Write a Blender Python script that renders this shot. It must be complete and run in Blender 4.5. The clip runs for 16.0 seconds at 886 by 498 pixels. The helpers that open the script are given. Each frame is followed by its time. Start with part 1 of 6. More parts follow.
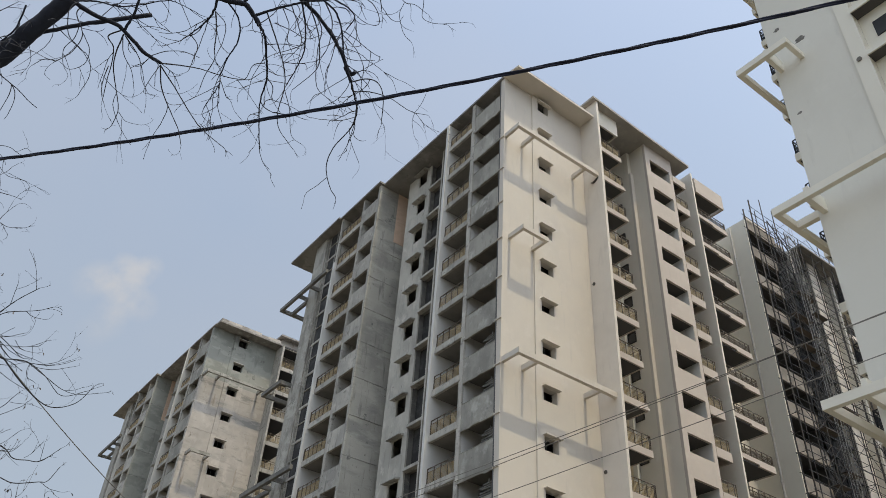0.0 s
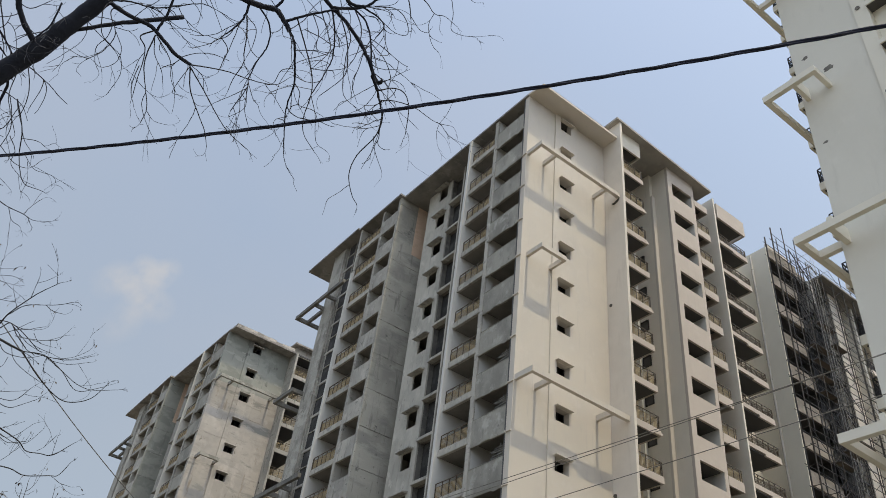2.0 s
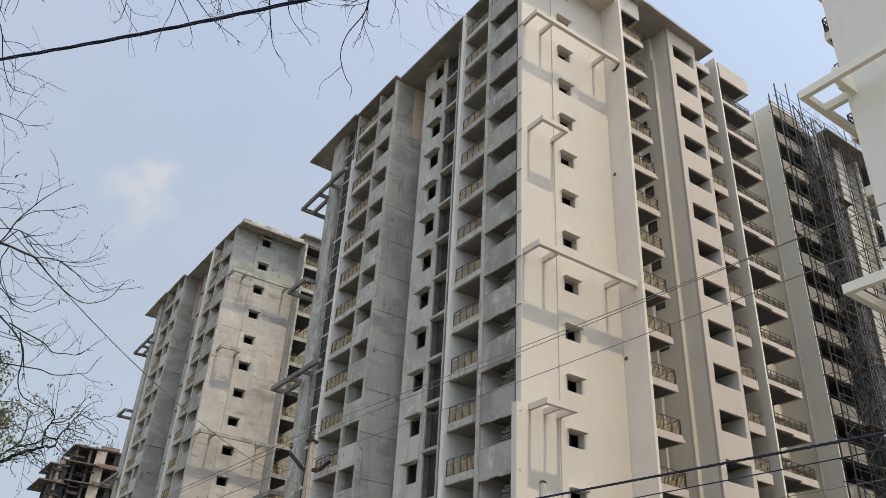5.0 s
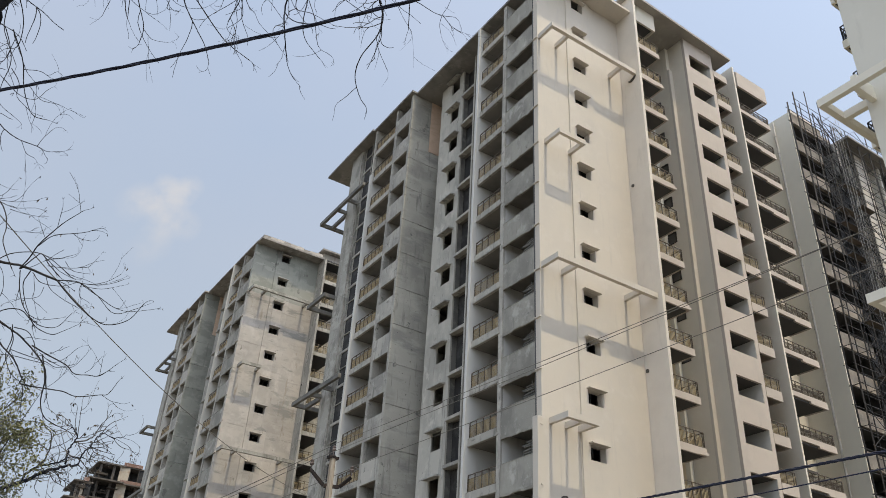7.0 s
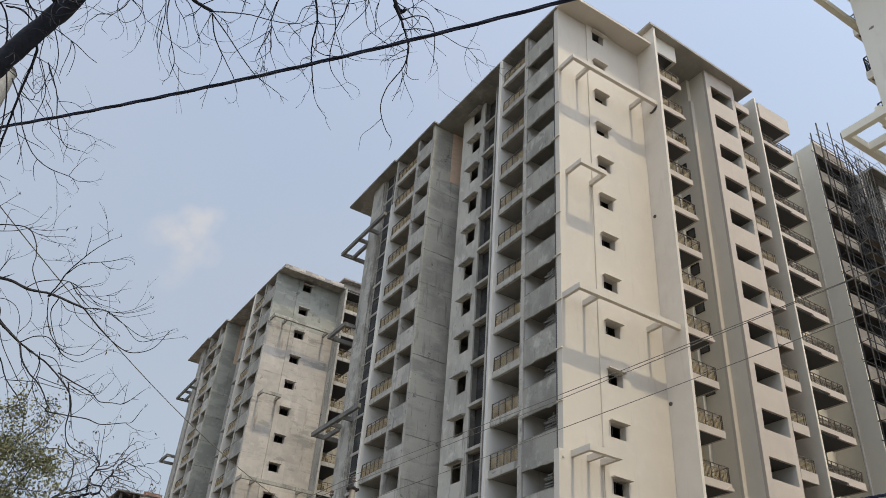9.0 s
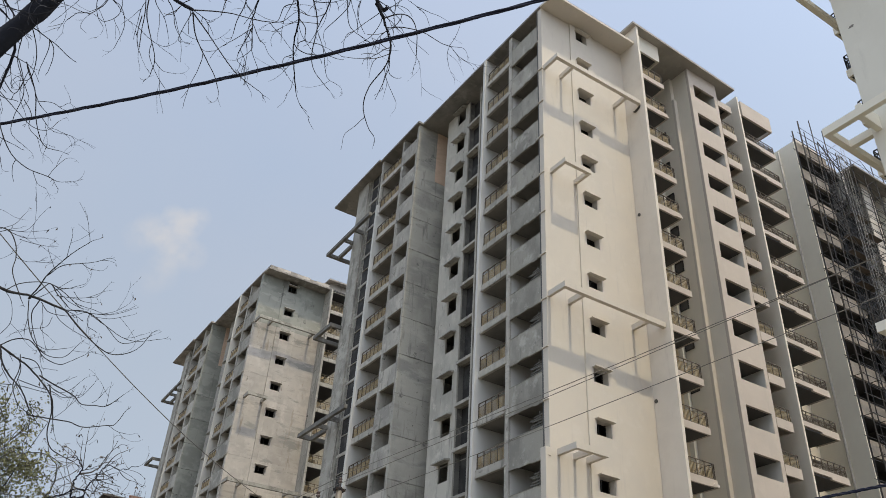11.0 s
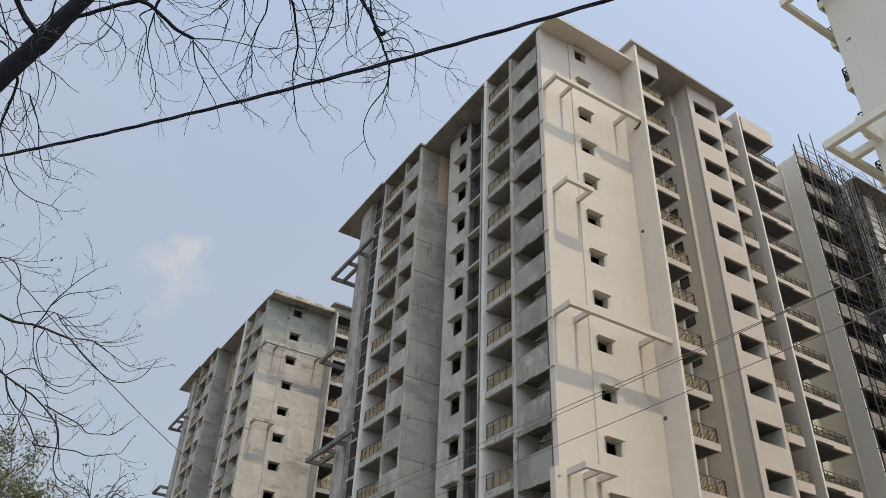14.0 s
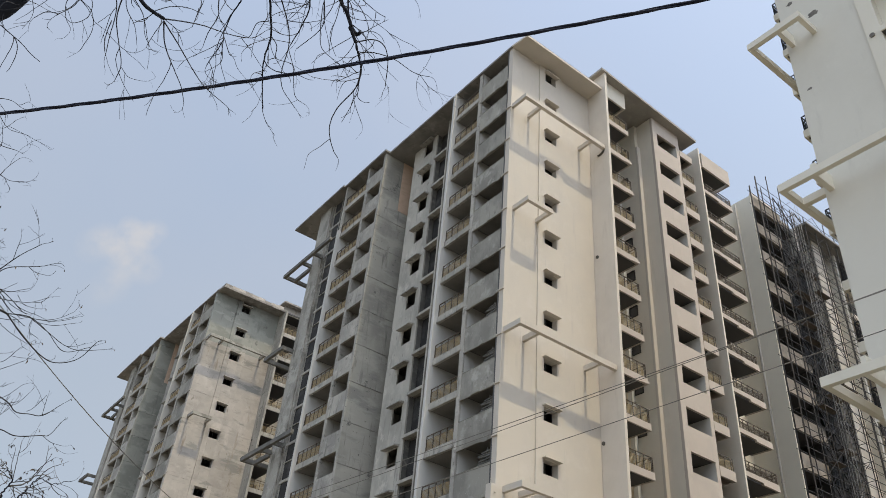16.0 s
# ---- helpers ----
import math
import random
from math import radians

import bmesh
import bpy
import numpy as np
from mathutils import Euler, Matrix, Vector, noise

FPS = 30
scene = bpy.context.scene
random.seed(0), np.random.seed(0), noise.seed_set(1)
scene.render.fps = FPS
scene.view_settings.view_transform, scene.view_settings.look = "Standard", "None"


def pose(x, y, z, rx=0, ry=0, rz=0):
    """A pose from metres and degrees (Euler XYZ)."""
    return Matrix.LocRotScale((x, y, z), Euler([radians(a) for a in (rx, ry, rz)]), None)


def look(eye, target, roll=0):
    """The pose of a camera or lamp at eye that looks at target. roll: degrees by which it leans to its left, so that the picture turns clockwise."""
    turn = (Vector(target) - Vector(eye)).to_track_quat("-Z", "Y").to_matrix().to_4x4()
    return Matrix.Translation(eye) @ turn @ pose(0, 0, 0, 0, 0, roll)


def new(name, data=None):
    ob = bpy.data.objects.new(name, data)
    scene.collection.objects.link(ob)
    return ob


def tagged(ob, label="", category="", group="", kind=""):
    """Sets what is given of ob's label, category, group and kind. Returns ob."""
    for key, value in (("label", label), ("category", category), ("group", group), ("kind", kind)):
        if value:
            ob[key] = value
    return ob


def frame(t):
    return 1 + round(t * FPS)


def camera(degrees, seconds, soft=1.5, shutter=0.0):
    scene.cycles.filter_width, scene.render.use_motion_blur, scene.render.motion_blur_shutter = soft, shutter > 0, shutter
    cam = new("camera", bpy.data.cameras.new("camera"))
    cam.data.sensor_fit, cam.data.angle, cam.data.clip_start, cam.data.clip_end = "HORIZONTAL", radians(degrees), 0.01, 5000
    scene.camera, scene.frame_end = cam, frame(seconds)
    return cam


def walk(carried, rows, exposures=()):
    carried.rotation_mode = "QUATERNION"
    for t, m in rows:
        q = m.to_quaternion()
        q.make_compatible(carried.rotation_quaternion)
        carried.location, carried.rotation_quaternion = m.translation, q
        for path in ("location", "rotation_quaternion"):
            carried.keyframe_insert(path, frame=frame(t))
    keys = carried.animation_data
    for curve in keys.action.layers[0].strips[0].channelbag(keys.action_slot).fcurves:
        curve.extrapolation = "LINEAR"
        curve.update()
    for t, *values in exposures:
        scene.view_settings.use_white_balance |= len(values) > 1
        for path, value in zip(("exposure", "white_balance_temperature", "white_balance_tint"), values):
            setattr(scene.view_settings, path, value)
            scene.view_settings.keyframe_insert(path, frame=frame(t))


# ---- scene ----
cam = camera(58.06, 16.0, soft=0.8)
PATH = [
    (0, pose(-24.913, -29.821, 1.609, 128.024, -3.359, -37.119)),
    (0.5, pose(-24.916, -29.824, 1.601, 128.124, -3.091, -36.892)),
    (1, pose(-24.919, -29.819, 1.608, 128.302, -3.409, -36.900)),
    (1.5, pose(-24.917, -29.812, 1.598, 129.885, -5.351, -37.281)),
    (2, pose(-24.905, -29.795, 1.590, 129.136, -6.065, -37.649)),
    (2.5, pose(-24.894, -29.793, 1.579, 128.541, -5.338, -37.078)),
    (3, pose(-24.878, -29.795, 1.576, 127.029, -4.939, -37.056)),
    (3.5, pose(-24.879, -29.803, 1.552, 124.446, -3.962, -37.161)),
    (4, pose(-24.885, -29.772, 1.549, 120.065, -2.378, -35.122)),
    (6.5, pose(-24.890, -29.828, 1.586, 121.317, -3.923, -35.043)),
    (7, pose(-24.889, -29.828, 1.594, 121.303, -2.996, -33.571)),
    (7.5, pose(-24.895, -29.823, 1.598, 121.319, -2.782, -33.200)),
    (8, pose(-24.909, -29.828, 1.592, 122.156, -3.393, -33.532)),
    (8.5, pose(-24.904, -29.812, 1.597, 122.581, -3.891, -32.610)),
    (9, pose(-24.916, -29.815, 1.591, 123.386, -4.002, -32.466)),
    (11.5, pose(-24.895, -29.813, 1.585, 123.564, -2.939, -33.192)),
    (12, pose(-24.906, -29.816, 1.605, 125.175, -2.973, -32.728)),
    (12.5, pose(-24.900, -29.822, 1.584, 125.526, -4.763, -31.514)),
    (13, pose(-24.887, -29.830, 1.571, 125.125, -4.303, -30.929)),
    (13.5, pose(-24.889, -29.828, 1.574, 124.283, -2.823, -30.474)),
    (14, pose(-24.887, -29.829, 1.579, 124.870, -2.226, -32.137)),
    (14.5, pose(-24.885, -29.825, 1.575, 125.485, -2.616, -32.962)),
    (15, pose(-24.884, -29.825, 1.560, 125.621, -3.705, -34.097)),
    (15.5, pose(-24.880, -29.812, 1.564, 125.708, -3.920, -34.353)),
    (16, pose(-24.871, -29.809, 1.566, 125.950, -4.525, -37.631)),
]
walk(cam, PATH, [(0, 0.85, 6350, 6), (2.5, 0.82, 6350, 6), (3.3, 0.94, 6400, 7), (4.0, 1.08, 6400, 7), (7.0, 1.05, 6400, 7), (9.0, 0.98, 6400, 7), (11.5, 0.98, 6400, 7), (12.5, 0.92, 6400, 7), (16.0, 0.97, 6400, 7)])

# ---- light ----
SUN_ELEVATION, SUN_AZIMUTH = radians(69.5), radians(-88.4)   # the sun stands south of the cream end walls, high up
world = bpy.data.worlds.new("hazy_sky")
scene.world = world
world.use_nodes = True
wn, wl = world.node_tree.nodes, world.node_tree.links
sky = wn.new("ShaderNodeTexSky")
sky.sky_type = "NISHITA"
sky.sun_disc = False
sky.sun_elevation = SUN_ELEVATION
sky.sun_rotation = radians(90) - SUN_AZIMUTH
sky.air_density, sky.dust_density, sky.ozone_density, sky.altitude = 1.0, 7.0, 1.5, 200
def sky_mix(factor, a, b):
    m = wn.new("ShaderNodeMix")
    m.data_type = "RGBA"
    for value, slot in ((factor, 0), (a, 6), (b, 7)):
        if isinstance(value, (tuple, float)):
            m.inputs[slot].default_value = value
        else:
            wl.new(value, m.inputs[slot])
    return m.outputs[2]


def sky_noise(scale, low, high, detail=5.0):
    tx, mr = wn.new("ShaderNodeTexNoise"), wn.new("ShaderNodeMapRange")
    tx.inputs["Scale"].default_value, tx.inputs["Detail"].default_value = scale, detail
    mr.inputs["From Min"].default_value, mr.inputs["From Max"].default_value = low, high
    wl.new(direction.outputs["Generated"], tx.inputs["Vector"]), wl.new(tx.outputs[0], mr.inputs[0])
    return mr.outputs[0]


def puff(centre, size):
    """Nearness to a direction of the sky, 0 to 1."""
    d, mr = wn.new("ShaderNodeVectorMath"), wn.new("ShaderNodeMapRange")
    d.operation = "DISTANCE"
    d.inputs[1].default_value = centre
    mr.inputs["From Min"].default_value, mr.inputs["From Max"].default_value = size, size * 0.25
    wl.new(direction.outputs["Generated"], d.inputs[0]), wl.new(d.outputs["Value"], mr.inputs[0])
    return mr.outputs[0]


def product(a, b, k=1.0):
    m, q = wn.new("ShaderNodeMath"), wn.new("ShaderNodeMath")
    m.operation = q.operation = "MULTIPLY"
    q.inputs[1].default_value = k
    wl.new(a, m.inputs[0]), wl.new(b, m.inputs[1]), wl.new(m.outputs[0], q.inputs[0])
    return q.outputs[0]


direction = wn.new("ShaderNodeTexCoord")
hazy = sky_mix(0.76, sky.outputs["Color"], (1.94, 2.12, 2.50, 1))
hazy = sky_mix(product(sky_noise(2.2, 0.42, 0.72), sky_noise(1.0, 0.3, 0.6), 0.35), hazy, (2.25, 2.25, 2.5, 1))
wisps = sky_noise(30.0, 0.30, 0.58, 8.0)
for centre, size, k in (((0.155, 0.827, 0.541), 0.016, 0.58), ((0.147, 0.833, 0.533), 0.020, 0.65), ((0.128, 0.835, 0.536), 0.016, 0.63), ((0.137, 0.840, 0.525), 0.026, 0.65), ((0.127, 0.847, 0.516), 0.026, 0.58), ((0.111, 0.849, 0.516), 0.024, 0.44), ((0.100, 0.856, 0.507), 0.022, 0.34), ((0.142, 0.850, 0.507), 0.028, 0.50), ((0.162, 0.850, 0.502), 0.022, 0.38), ((0.139, 0.859, 0.492), 0.024, 0.34), ((0.137, 0.869, 0.476), 0.024, 0.21), ((0.127, 0.877, 0.464), 0.022, 0.13)):
    hazy = sky_mix(product(puff(centre, size), wisps, k), hazy, (2.58, 2.47, 2.55, 1))
# deeper blue high overhead, whiter and duller towards the horizon
height, deep = wn.new("ShaderNodeSeparateXYZ"), wn.new("ShaderNodeMapRange")
deep.inputs["From Min"].default_value, deep.inputs["From Max"].default_value = 0.38, 0.88
wl.new(direction.outputs["Generated"], height.inputs[0]), wl.new(height.outputs["Z"], deep.inputs[0])
bands = []
for tint in ((1.01, 1.0, 0.96), (0.955, 1.02, 1.115)):
    tinted = wn.new("ShaderNodeVectorMath")
    tinted.operation = "MULTIPLY"
    tinted.inputs[1].default_value = tint
    wl.new(hazy, tinted.inputs[0])
    bands.append(tinted.outputs[0])
hazy = sky_mix(deep.outputs[0], bands[0], bands[1])
# the haze is brighter towards the sun's side of the sky
split, south, glow = wn.new("ShaderNodeSeparateXYZ"), wn.new("ShaderNodeMapRange"), wn.new("ShaderNodeVectorMath")
glow.operation = "SCALE"
south.interpolation_type = "SMOOTHSTEP"
south.inputs["From Min"].default_value, south.inputs["From Max"].default_value = -1.0, 0.9
south.inputs["To Min"].default_value, south.inputs["To Max"].default_value = 1.56, 0.86
wl.new(direction.outputs["Generated"], split.inputs[0]), wl.new(split.outputs["Y"], south.inputs[0])
wl.new(hazy, glow.inputs[0]), wl.new(south.outputs[0], glow.inputs["Scale"])
wl.new(glow.outputs[0], wn["Background"].inputs["Color"])
wn["Background"].inputs["Strength"].default_value = 0.15
sun_data = bpy.data.lights.new("sun", "SUN")
sun_data.energy, sun_data.angle, sun_data.color = 1.38, radians(0.6), (1.0, 0.84, 0.58)
sun = new("sun", sun_data)
sun.matrix_world = look((40 * math.cos(SUN_ELEVATION) * math.cos(SUN_AZIMUTH), 40 * math.cos(SUN_ELEVATION) * math.sin(SUN_AZIMUTH), 40 * math.sin(SUN_ELEVATION)), (0, 0, 0))


# ---- materials ----
def material(name, base, rough=0.85, spots=(), grain=6.0, bump=0.2, metal=0.0, coord="Object", vary=0.0):
    """A worn surface: a base colour, blotches of other colours at two or more scales, fine relief.
    spots: (colour, scale, low, high, z_squash) blotches laid over one another."""
    m = bpy.data.materials.new(name)
    m.use_nodes = True
    n, l = m.node_tree.nodes, m.node_tree.links
    b = n["Principled BSDF"]
    b.inputs["Roughness"].default_value, b.inputs["Metallic"].default_value = rough, metal
    tc = n.new("ShaderNodeTexCoord")
    geo = n.new("ShaderNodeNewGeometry")
    src = geo.outputs["Position"] if coord == "World" else tc.outputs[coord]
    col = n.new("ShaderNodeRGB")
    col.outputs[0].default_value = (*base, 1)
    out = col.outputs[0]
    for i, (c, scale, low, high, squash) in enumerate(spots):
        mp = n.new("ShaderNodeMapping")
        mp.inputs["Scale"].default_value = (scale, scale, scale * squash)
        mp.inputs["Location"].default_value = (3.7 * i, 1.3 * i, 0.9 * i)
        tx = n.new("ShaderNodeTexNoise")
        tx.inputs["Scale"].default_value, tx.inputs["Detail"].default_value, tx.inputs["Roughness"].default_value = 1.0, 6.0, 0.62
        ramp = n.new("ShaderNodeMapRange")
        ramp.inputs["From Min"].default_value, ramp.inputs["From Max"].default_value = low, high
        mix = n.new("ShaderNodeMix")
        mix.data_type = "RGBA"
        l.new(src, mp.inputs["Vector"]), l.new(mp.outputs[0], tx.inputs["Vector"]), l.new(tx.outputs[0], ramp.inputs[0])
        l.new(ramp.outputs[0], mix.inputs[0]), l.new(out, mix.inputs[6])
        mix.inputs[7].default_value = (*c, 1)
        out = mix.outputs[2]
    if vary:
        info, amount, hsv = n.new("ShaderNodeObjectInfo"), n.new("ShaderNodeMapRange"), n.new("ShaderNodeHueSaturation")
        amount.inputs["To Min"].default_value, amount.inputs["To Max"].default_value = 1 - vary, 1 + vary
        l.new(info.outputs["Random"], amount.inputs[0]), l.new(amount.outputs[0], hsv.inputs["Value"]), l.new(out, hsv.inputs["Color"])
        out = hsv.outputs[0]
    l.new(out, b.inputs["Base Color"])
    if bump:
        tx = n.new("ShaderNodeTexNoise")
        tx.inputs["Scale"].default_value, tx.inputs["Detail"].default_value = grain, 5.0
        bp = n.new("ShaderNodeBump")
        bp.inputs["Strength"].default_value, bp.inputs["Distance"].default_value = bump, 0.02
        l.new(src, tx.inputs["Vector"]), l.new(tx.outputs[0], bp.inputs["Height"]), l.new(bp.outputs[0], b.inputs["Normal"])
    return m


CREAM = material("cream_plaster", (0.60, 0.545, 0.466), 0.8, [((0.555, 0.51, 0.45), 0.35, 0.45, 0.75, 1), ((0.53, 0.487, 0.432), 2.5, 0.58, 0.8, 0.15), ((0.625, 0.575, 0.508), 1.1, 0.55, 0.8, 1), ((0.49, 0.453, 0.405), 0.9, 0.66, 0.80, 0.2), ((0.47, 0.435, 0.39), 4.0, 0.66, 0.78, 0.06)], 9, 0.18, coord="World")
# lighter copy of the cream, brightened in colour for the shaded side wall
SHADE_LIFTED_CREAM = material("cream_lifted_for_shade", (0.69, 0.63, 0.545), 0.8, [((0.62, 0.56, 0.48), 0.35, 0.45, 0.75, 1), ((0.58, 0.525, 0.45), 2.2, 0.58, 0.8, 0.15), ((0.70, 0.64, 0.55), 1.0, 0.56, 0.8, 1)], 9, 0.15, coord="World")
BAY_CREAM = material("pinkish_cream_plaster", (0.515, 0.445, 0.378), 0.8, [((0.47, 0.41, 0.35), 0.4, 0.45, 0.72, 1), ((0.45, 0.395, 0.34), 2.5, 0.58, 0.8, 0.12), ((0.55, 0.485, 0.415), 1.1, 0.55, 0.8, 1)], 9, 0.18, coord="World")
WHITE = material("white_plaster", (0.62, 0.59, 0.53), 0.8, [((0.56, 0.535, 0.485), 0.4, 0.45, 0.75, 1), ((0.50, 0.475, 0.43), 3.0, 0.58, 0.85, 0.2)], 9, 0.12, coord="World")
PALE = material("pale_exterior_paint", (0.715, 0.650, 0.545), 0.75, [((0.637, 0.600, 0.502), 0.3, 0.45, 0.75, 0.7), ((0.540, 0.511, 0.428), 1.6, 0.60, 0.85, 0.15), ((0.753, 0.719, 0.614), 0.8, 0.58, 0.8, 1)], 9, 0.1, coord="World")
CEMENT = material("grey_cement_plaster", (0.423, 0.400, 0.350), 0.9, [((0.313, 0.299, 0.267), 0.5, 0.44, 0.60, 0.6), ((0.506, 0.483, 0.428), 1.1, 0.54, 0.66, 0.8), ((0.212, 0.202, 0.179), 3.0, 0.56, 0.68, 0.12), ((0.258, 0.248, 0.225), 0.8, 0.60, 0.65, 2.5), ((0.156, 0.152, 0.133), 2.2, 0.645, 0.70, 0.7), ((0.175, 0.166, 0.147), 7.0, 0.64, 0.72, 0.6), ((0.16, 0.153, 0.135), 13.0, 0.66, 0.80, 0.5), ((0.52, 0.50, 0.45), 9.0, 0.63, 0.76, 0.7)], 12, 0.6, coord="World", vary=0.13)
PAINT = material("fresh_white_paint", (0.61, 0.60, 0.565), 0.7, [((0.60, 0.58, 0.54), 0.6, 0.45, 0.7, 0.4), ((0.50, 0.48, 0.44), 2.5, 0.60, 0.8, 0.15)], 9, 0.1, coord="World")
ROOF = material("roof_slab_concrete", (0.367, 0.339, 0.299), 0.9, [((0.284, 0.267, 0.239), 0.5, 0.42, 0.7, 1), ((0.422, 0.385, 0.339), 1.4, 0.55, 0.75, 1)], 10, 0.25, coord="World")
GREY_SLAB = material("bare_grey_roof_slab", (0.25, 0.237, 0.215), 0.9, [((0.18, 0.172, 0.158), 0.5, 0.44, 0.62, 1), ((0.31, 0.29, 0.26), 1.4, 0.56, 0.7, 1), ((0.13, 0.125, 0.115), 2.5, 0.62, 0.72, 1)], 10, 0.3, coord="World")
# concrete darkened in colour to hold the deep shade under slabs
SHADE_DARK = material("shade_darkened_concrete", (0.095, 0.092, 0.09), 0.9, [((0.10, 0.098, 0.095), 0.8, 0.45, 0.7, 1)], 10, 0.25, coord="World")
SOFFIT = material("bare_slab_soffit", (0.24, 0.225, 0.20), 0.9, [((0.17, 0.16, 0.145), 0.6, 0.45, 0.7, 1)], 10, 0.25, coord="World")
CONCRETE = material("raw_board_concrete", (0.431, 0.414, 0.361), 0.92, [((0.326, 0.312, 0.277), 0.45, 0.44, 0.62, 0.5), ((0.475, 0.458, 0.400), 0.5, 0.50, 0.66, 2.5), ((0.299, 0.290, 0.260), 0.30, 0.54, 0.66, 3.0), ((0.238, 0.229, 0.207), 3.0, 0.58, 0.71, 0.12), ((0.185, 0.180, 0.163), 1.1, 0.655, 0.70, 1.2), ((0.141, 0.136, 0.123), 5.0, 0.66, 0.72, 0.8), ((0.141, 0.135, 0.119), 13.0, 0.66, 0.80, 0.5), ((0.458, 0.440, 0.396), 9.0, 0.63, 0.76, 0.7)], 14, 0.6, coord="World", vary=0.10)
CONCRETE_DARK = material("stained_pour_joint", (0.36, 0.345, 0.305), 0.95, [((0.20, 0.19, 0.17), 0.9, 0.48, 0.60, 1), ((0.45, 0.43, 0.38), 1.6, 0.52, 0.60, 1)], 14, 0.4, coord="World")
STAINED = material("stained_cement_coat", (0.380, 0.363, 0.318), 0.92, [((0.257, 0.245, 0.214), 0.7, 0.45, 0.58, 0.6), ((0.446, 0.427, 0.375), 1.0, 0.54, 0.62, 1.2), ((0.180, 0.171, 0.152), 1.6, 0.57, 0.66, 0.2), ((0.142, 0.138, 0.123), 4.0, 0.66, 0.72, 0.5), ((0.16, 0.153, 0.135), 13.0, 0.60, 0.74, 0.5), ((0.52, 0.50, 0.45), 9.0, 0.63, 0.76, 0.7)], 12, 0.5, coord="World")
FLOATED = material("floated_pale_cement", (0.478, 0.457, 0.400), 0.9, [((0.368, 0.351, 0.308), 0.5, 0.46, 0.62, 0.6), ((0.552, 0.529, 0.469), 1.1, 0.55, 0.68, 0.8), ((0.304, 0.290, 0.262), 3.0, 0.57, 0.69, 0.12), ((0.239, 0.230, 0.207), 2.2, 0.64, 0.70, 0.5), ((0.16, 0.153, 0.135), 13.0, 0.66, 0.80, 0.5), ((0.52, 0.50, 0.45), 9.0, 0.63, 0.76, 0.7)], 12, 0.4, coord="World", vary=0.06)
WEATHERED = material("weathered_parapet_cement", (0.352, 0.336, 0.290), 0.9, [((0.246, 0.236, 0.207), 0.45, 0.44, 0.60, 0.7), ((0.458, 0.440, 0.392), 1.0, 0.56, 0.68, 0.9), ((0.207, 0.198, 0.176), 2.6, 0.59, 0.72, 0.15), ((0.167, 0.158, 0.145), 1.6, 0.66, 0.72, 0.8), ((0.16, 0.153, 0.135), 13.0, 0.66, 0.80, 0.5), ((0.52, 0.50, 0.45), 9.0, 0.63, 0.76, 0.7)], 12, 0.5, coord="World", vary=0.11)
# room surfaces near black, with the indoor shade put into the colour
ROOM = material("shade_darkened_room_plaster", (0.085, 0.082, 0.077), 0.9, [((0.05, 0.048, 0.046), 0.8, 0.45, 0.7, 1)], 10, 0.2, coord="World")
RAIL = material("primed_rail_steel", (0.42, 0.325, 0.18), 0.6, [((0.23, 0.17, 0.10), 2.0, 0.5, 0.75, 1)], 20, 0.1, 0.2)
RAIL_BROWN = material("brown_rail_steel", (0.11, 0.082, 0.052), 0.6, [((0.06, 0.047, 0.034), 2.0, 0.5, 0.75, 1)], 20, 0.1, 0.2)
DARK_STEEL = material("dark_scaffold_steel", (0.030, 0.028, 0.027), 0.6, [((0.10, 0.07, 0.05), 3.0, 0.5, 0.75, 1)], 20, 0.1, 0.3)
BRICK_PANEL = material("tan_infill", (0.66, 0.49, 0.36), 0.9, [((0.56, 0.41, 0.29), 1.5, 0.45, 0.7, 3)], 12, 0.3, coord="World")
PATCHED = material("patched_cream_concrete", (0.475, 0.435, 0.385), 0.9, [((0.405, 0.372, 0.333), 0.40, 0.44, 0.60, 1.3), ((0.53, 0.49, 0.44), 0.8, 0.53, 0.68, 0.7), ((0.38, 0.35, 0.313), 0.55, 0.55, 0.66, 5.0), ((0.31, 0.30, 0.27), 0.28, 0.58, 0.64, 3.0), ((0.29, 0.245, 0.195), 1.5, 0.61, 0.72, 0.2), ((0.21, 0.19, 0.16), 2.4, 0.65, 0.72, 0.4)], 12, 0.4, coord="World", vary=0.11)
# bare concrete dimmed in colour for backlit frames and the shaft's shade
DIMMED = material("shade_dimmed_bare_concrete", (0.180, 0.173, 0.155), 0.92, [((0.122, 0.119, 0.108), 0.7, 0.45, 0.6, 0.8), ((0.238, 0.227, 0.202), 1.4, 0.55, 0.68, 1)], 12, 0.4, coord="World")
NEAR_PAINT = material("off_white_wall_paint", (0.80, 0.752, 0.63), 0.7, [((0.745, 0.70, 0.59), 0.3, 0.45, 0.7, 0.7), ((0.64, 0.60, 0.51), 1.8, 0.62, 0.85, 0.15)], 9, 0.1, coord="World")
GREEN_CEMENT = material("green_grey_cement", (0.324, 0.324, 0.284), 0.9, [((0.252, 0.257, 0.225), 0.22, 0.46, 0.52, 1.8), ((0.360, 0.360, 0.320), 0.5, 0.52, 0.68, 1.0), ((0.198, 0.198, 0.176), 2.0, 0.58, 0.72, 0.15), ((0.396, 0.383, 0.338), 0.35, 0.61, 0.65, 3.0), ((0.180, 0.176, 0.158), 0.8, 0.63, 0.67, 0.6)], 12, 0.4, coord="World")
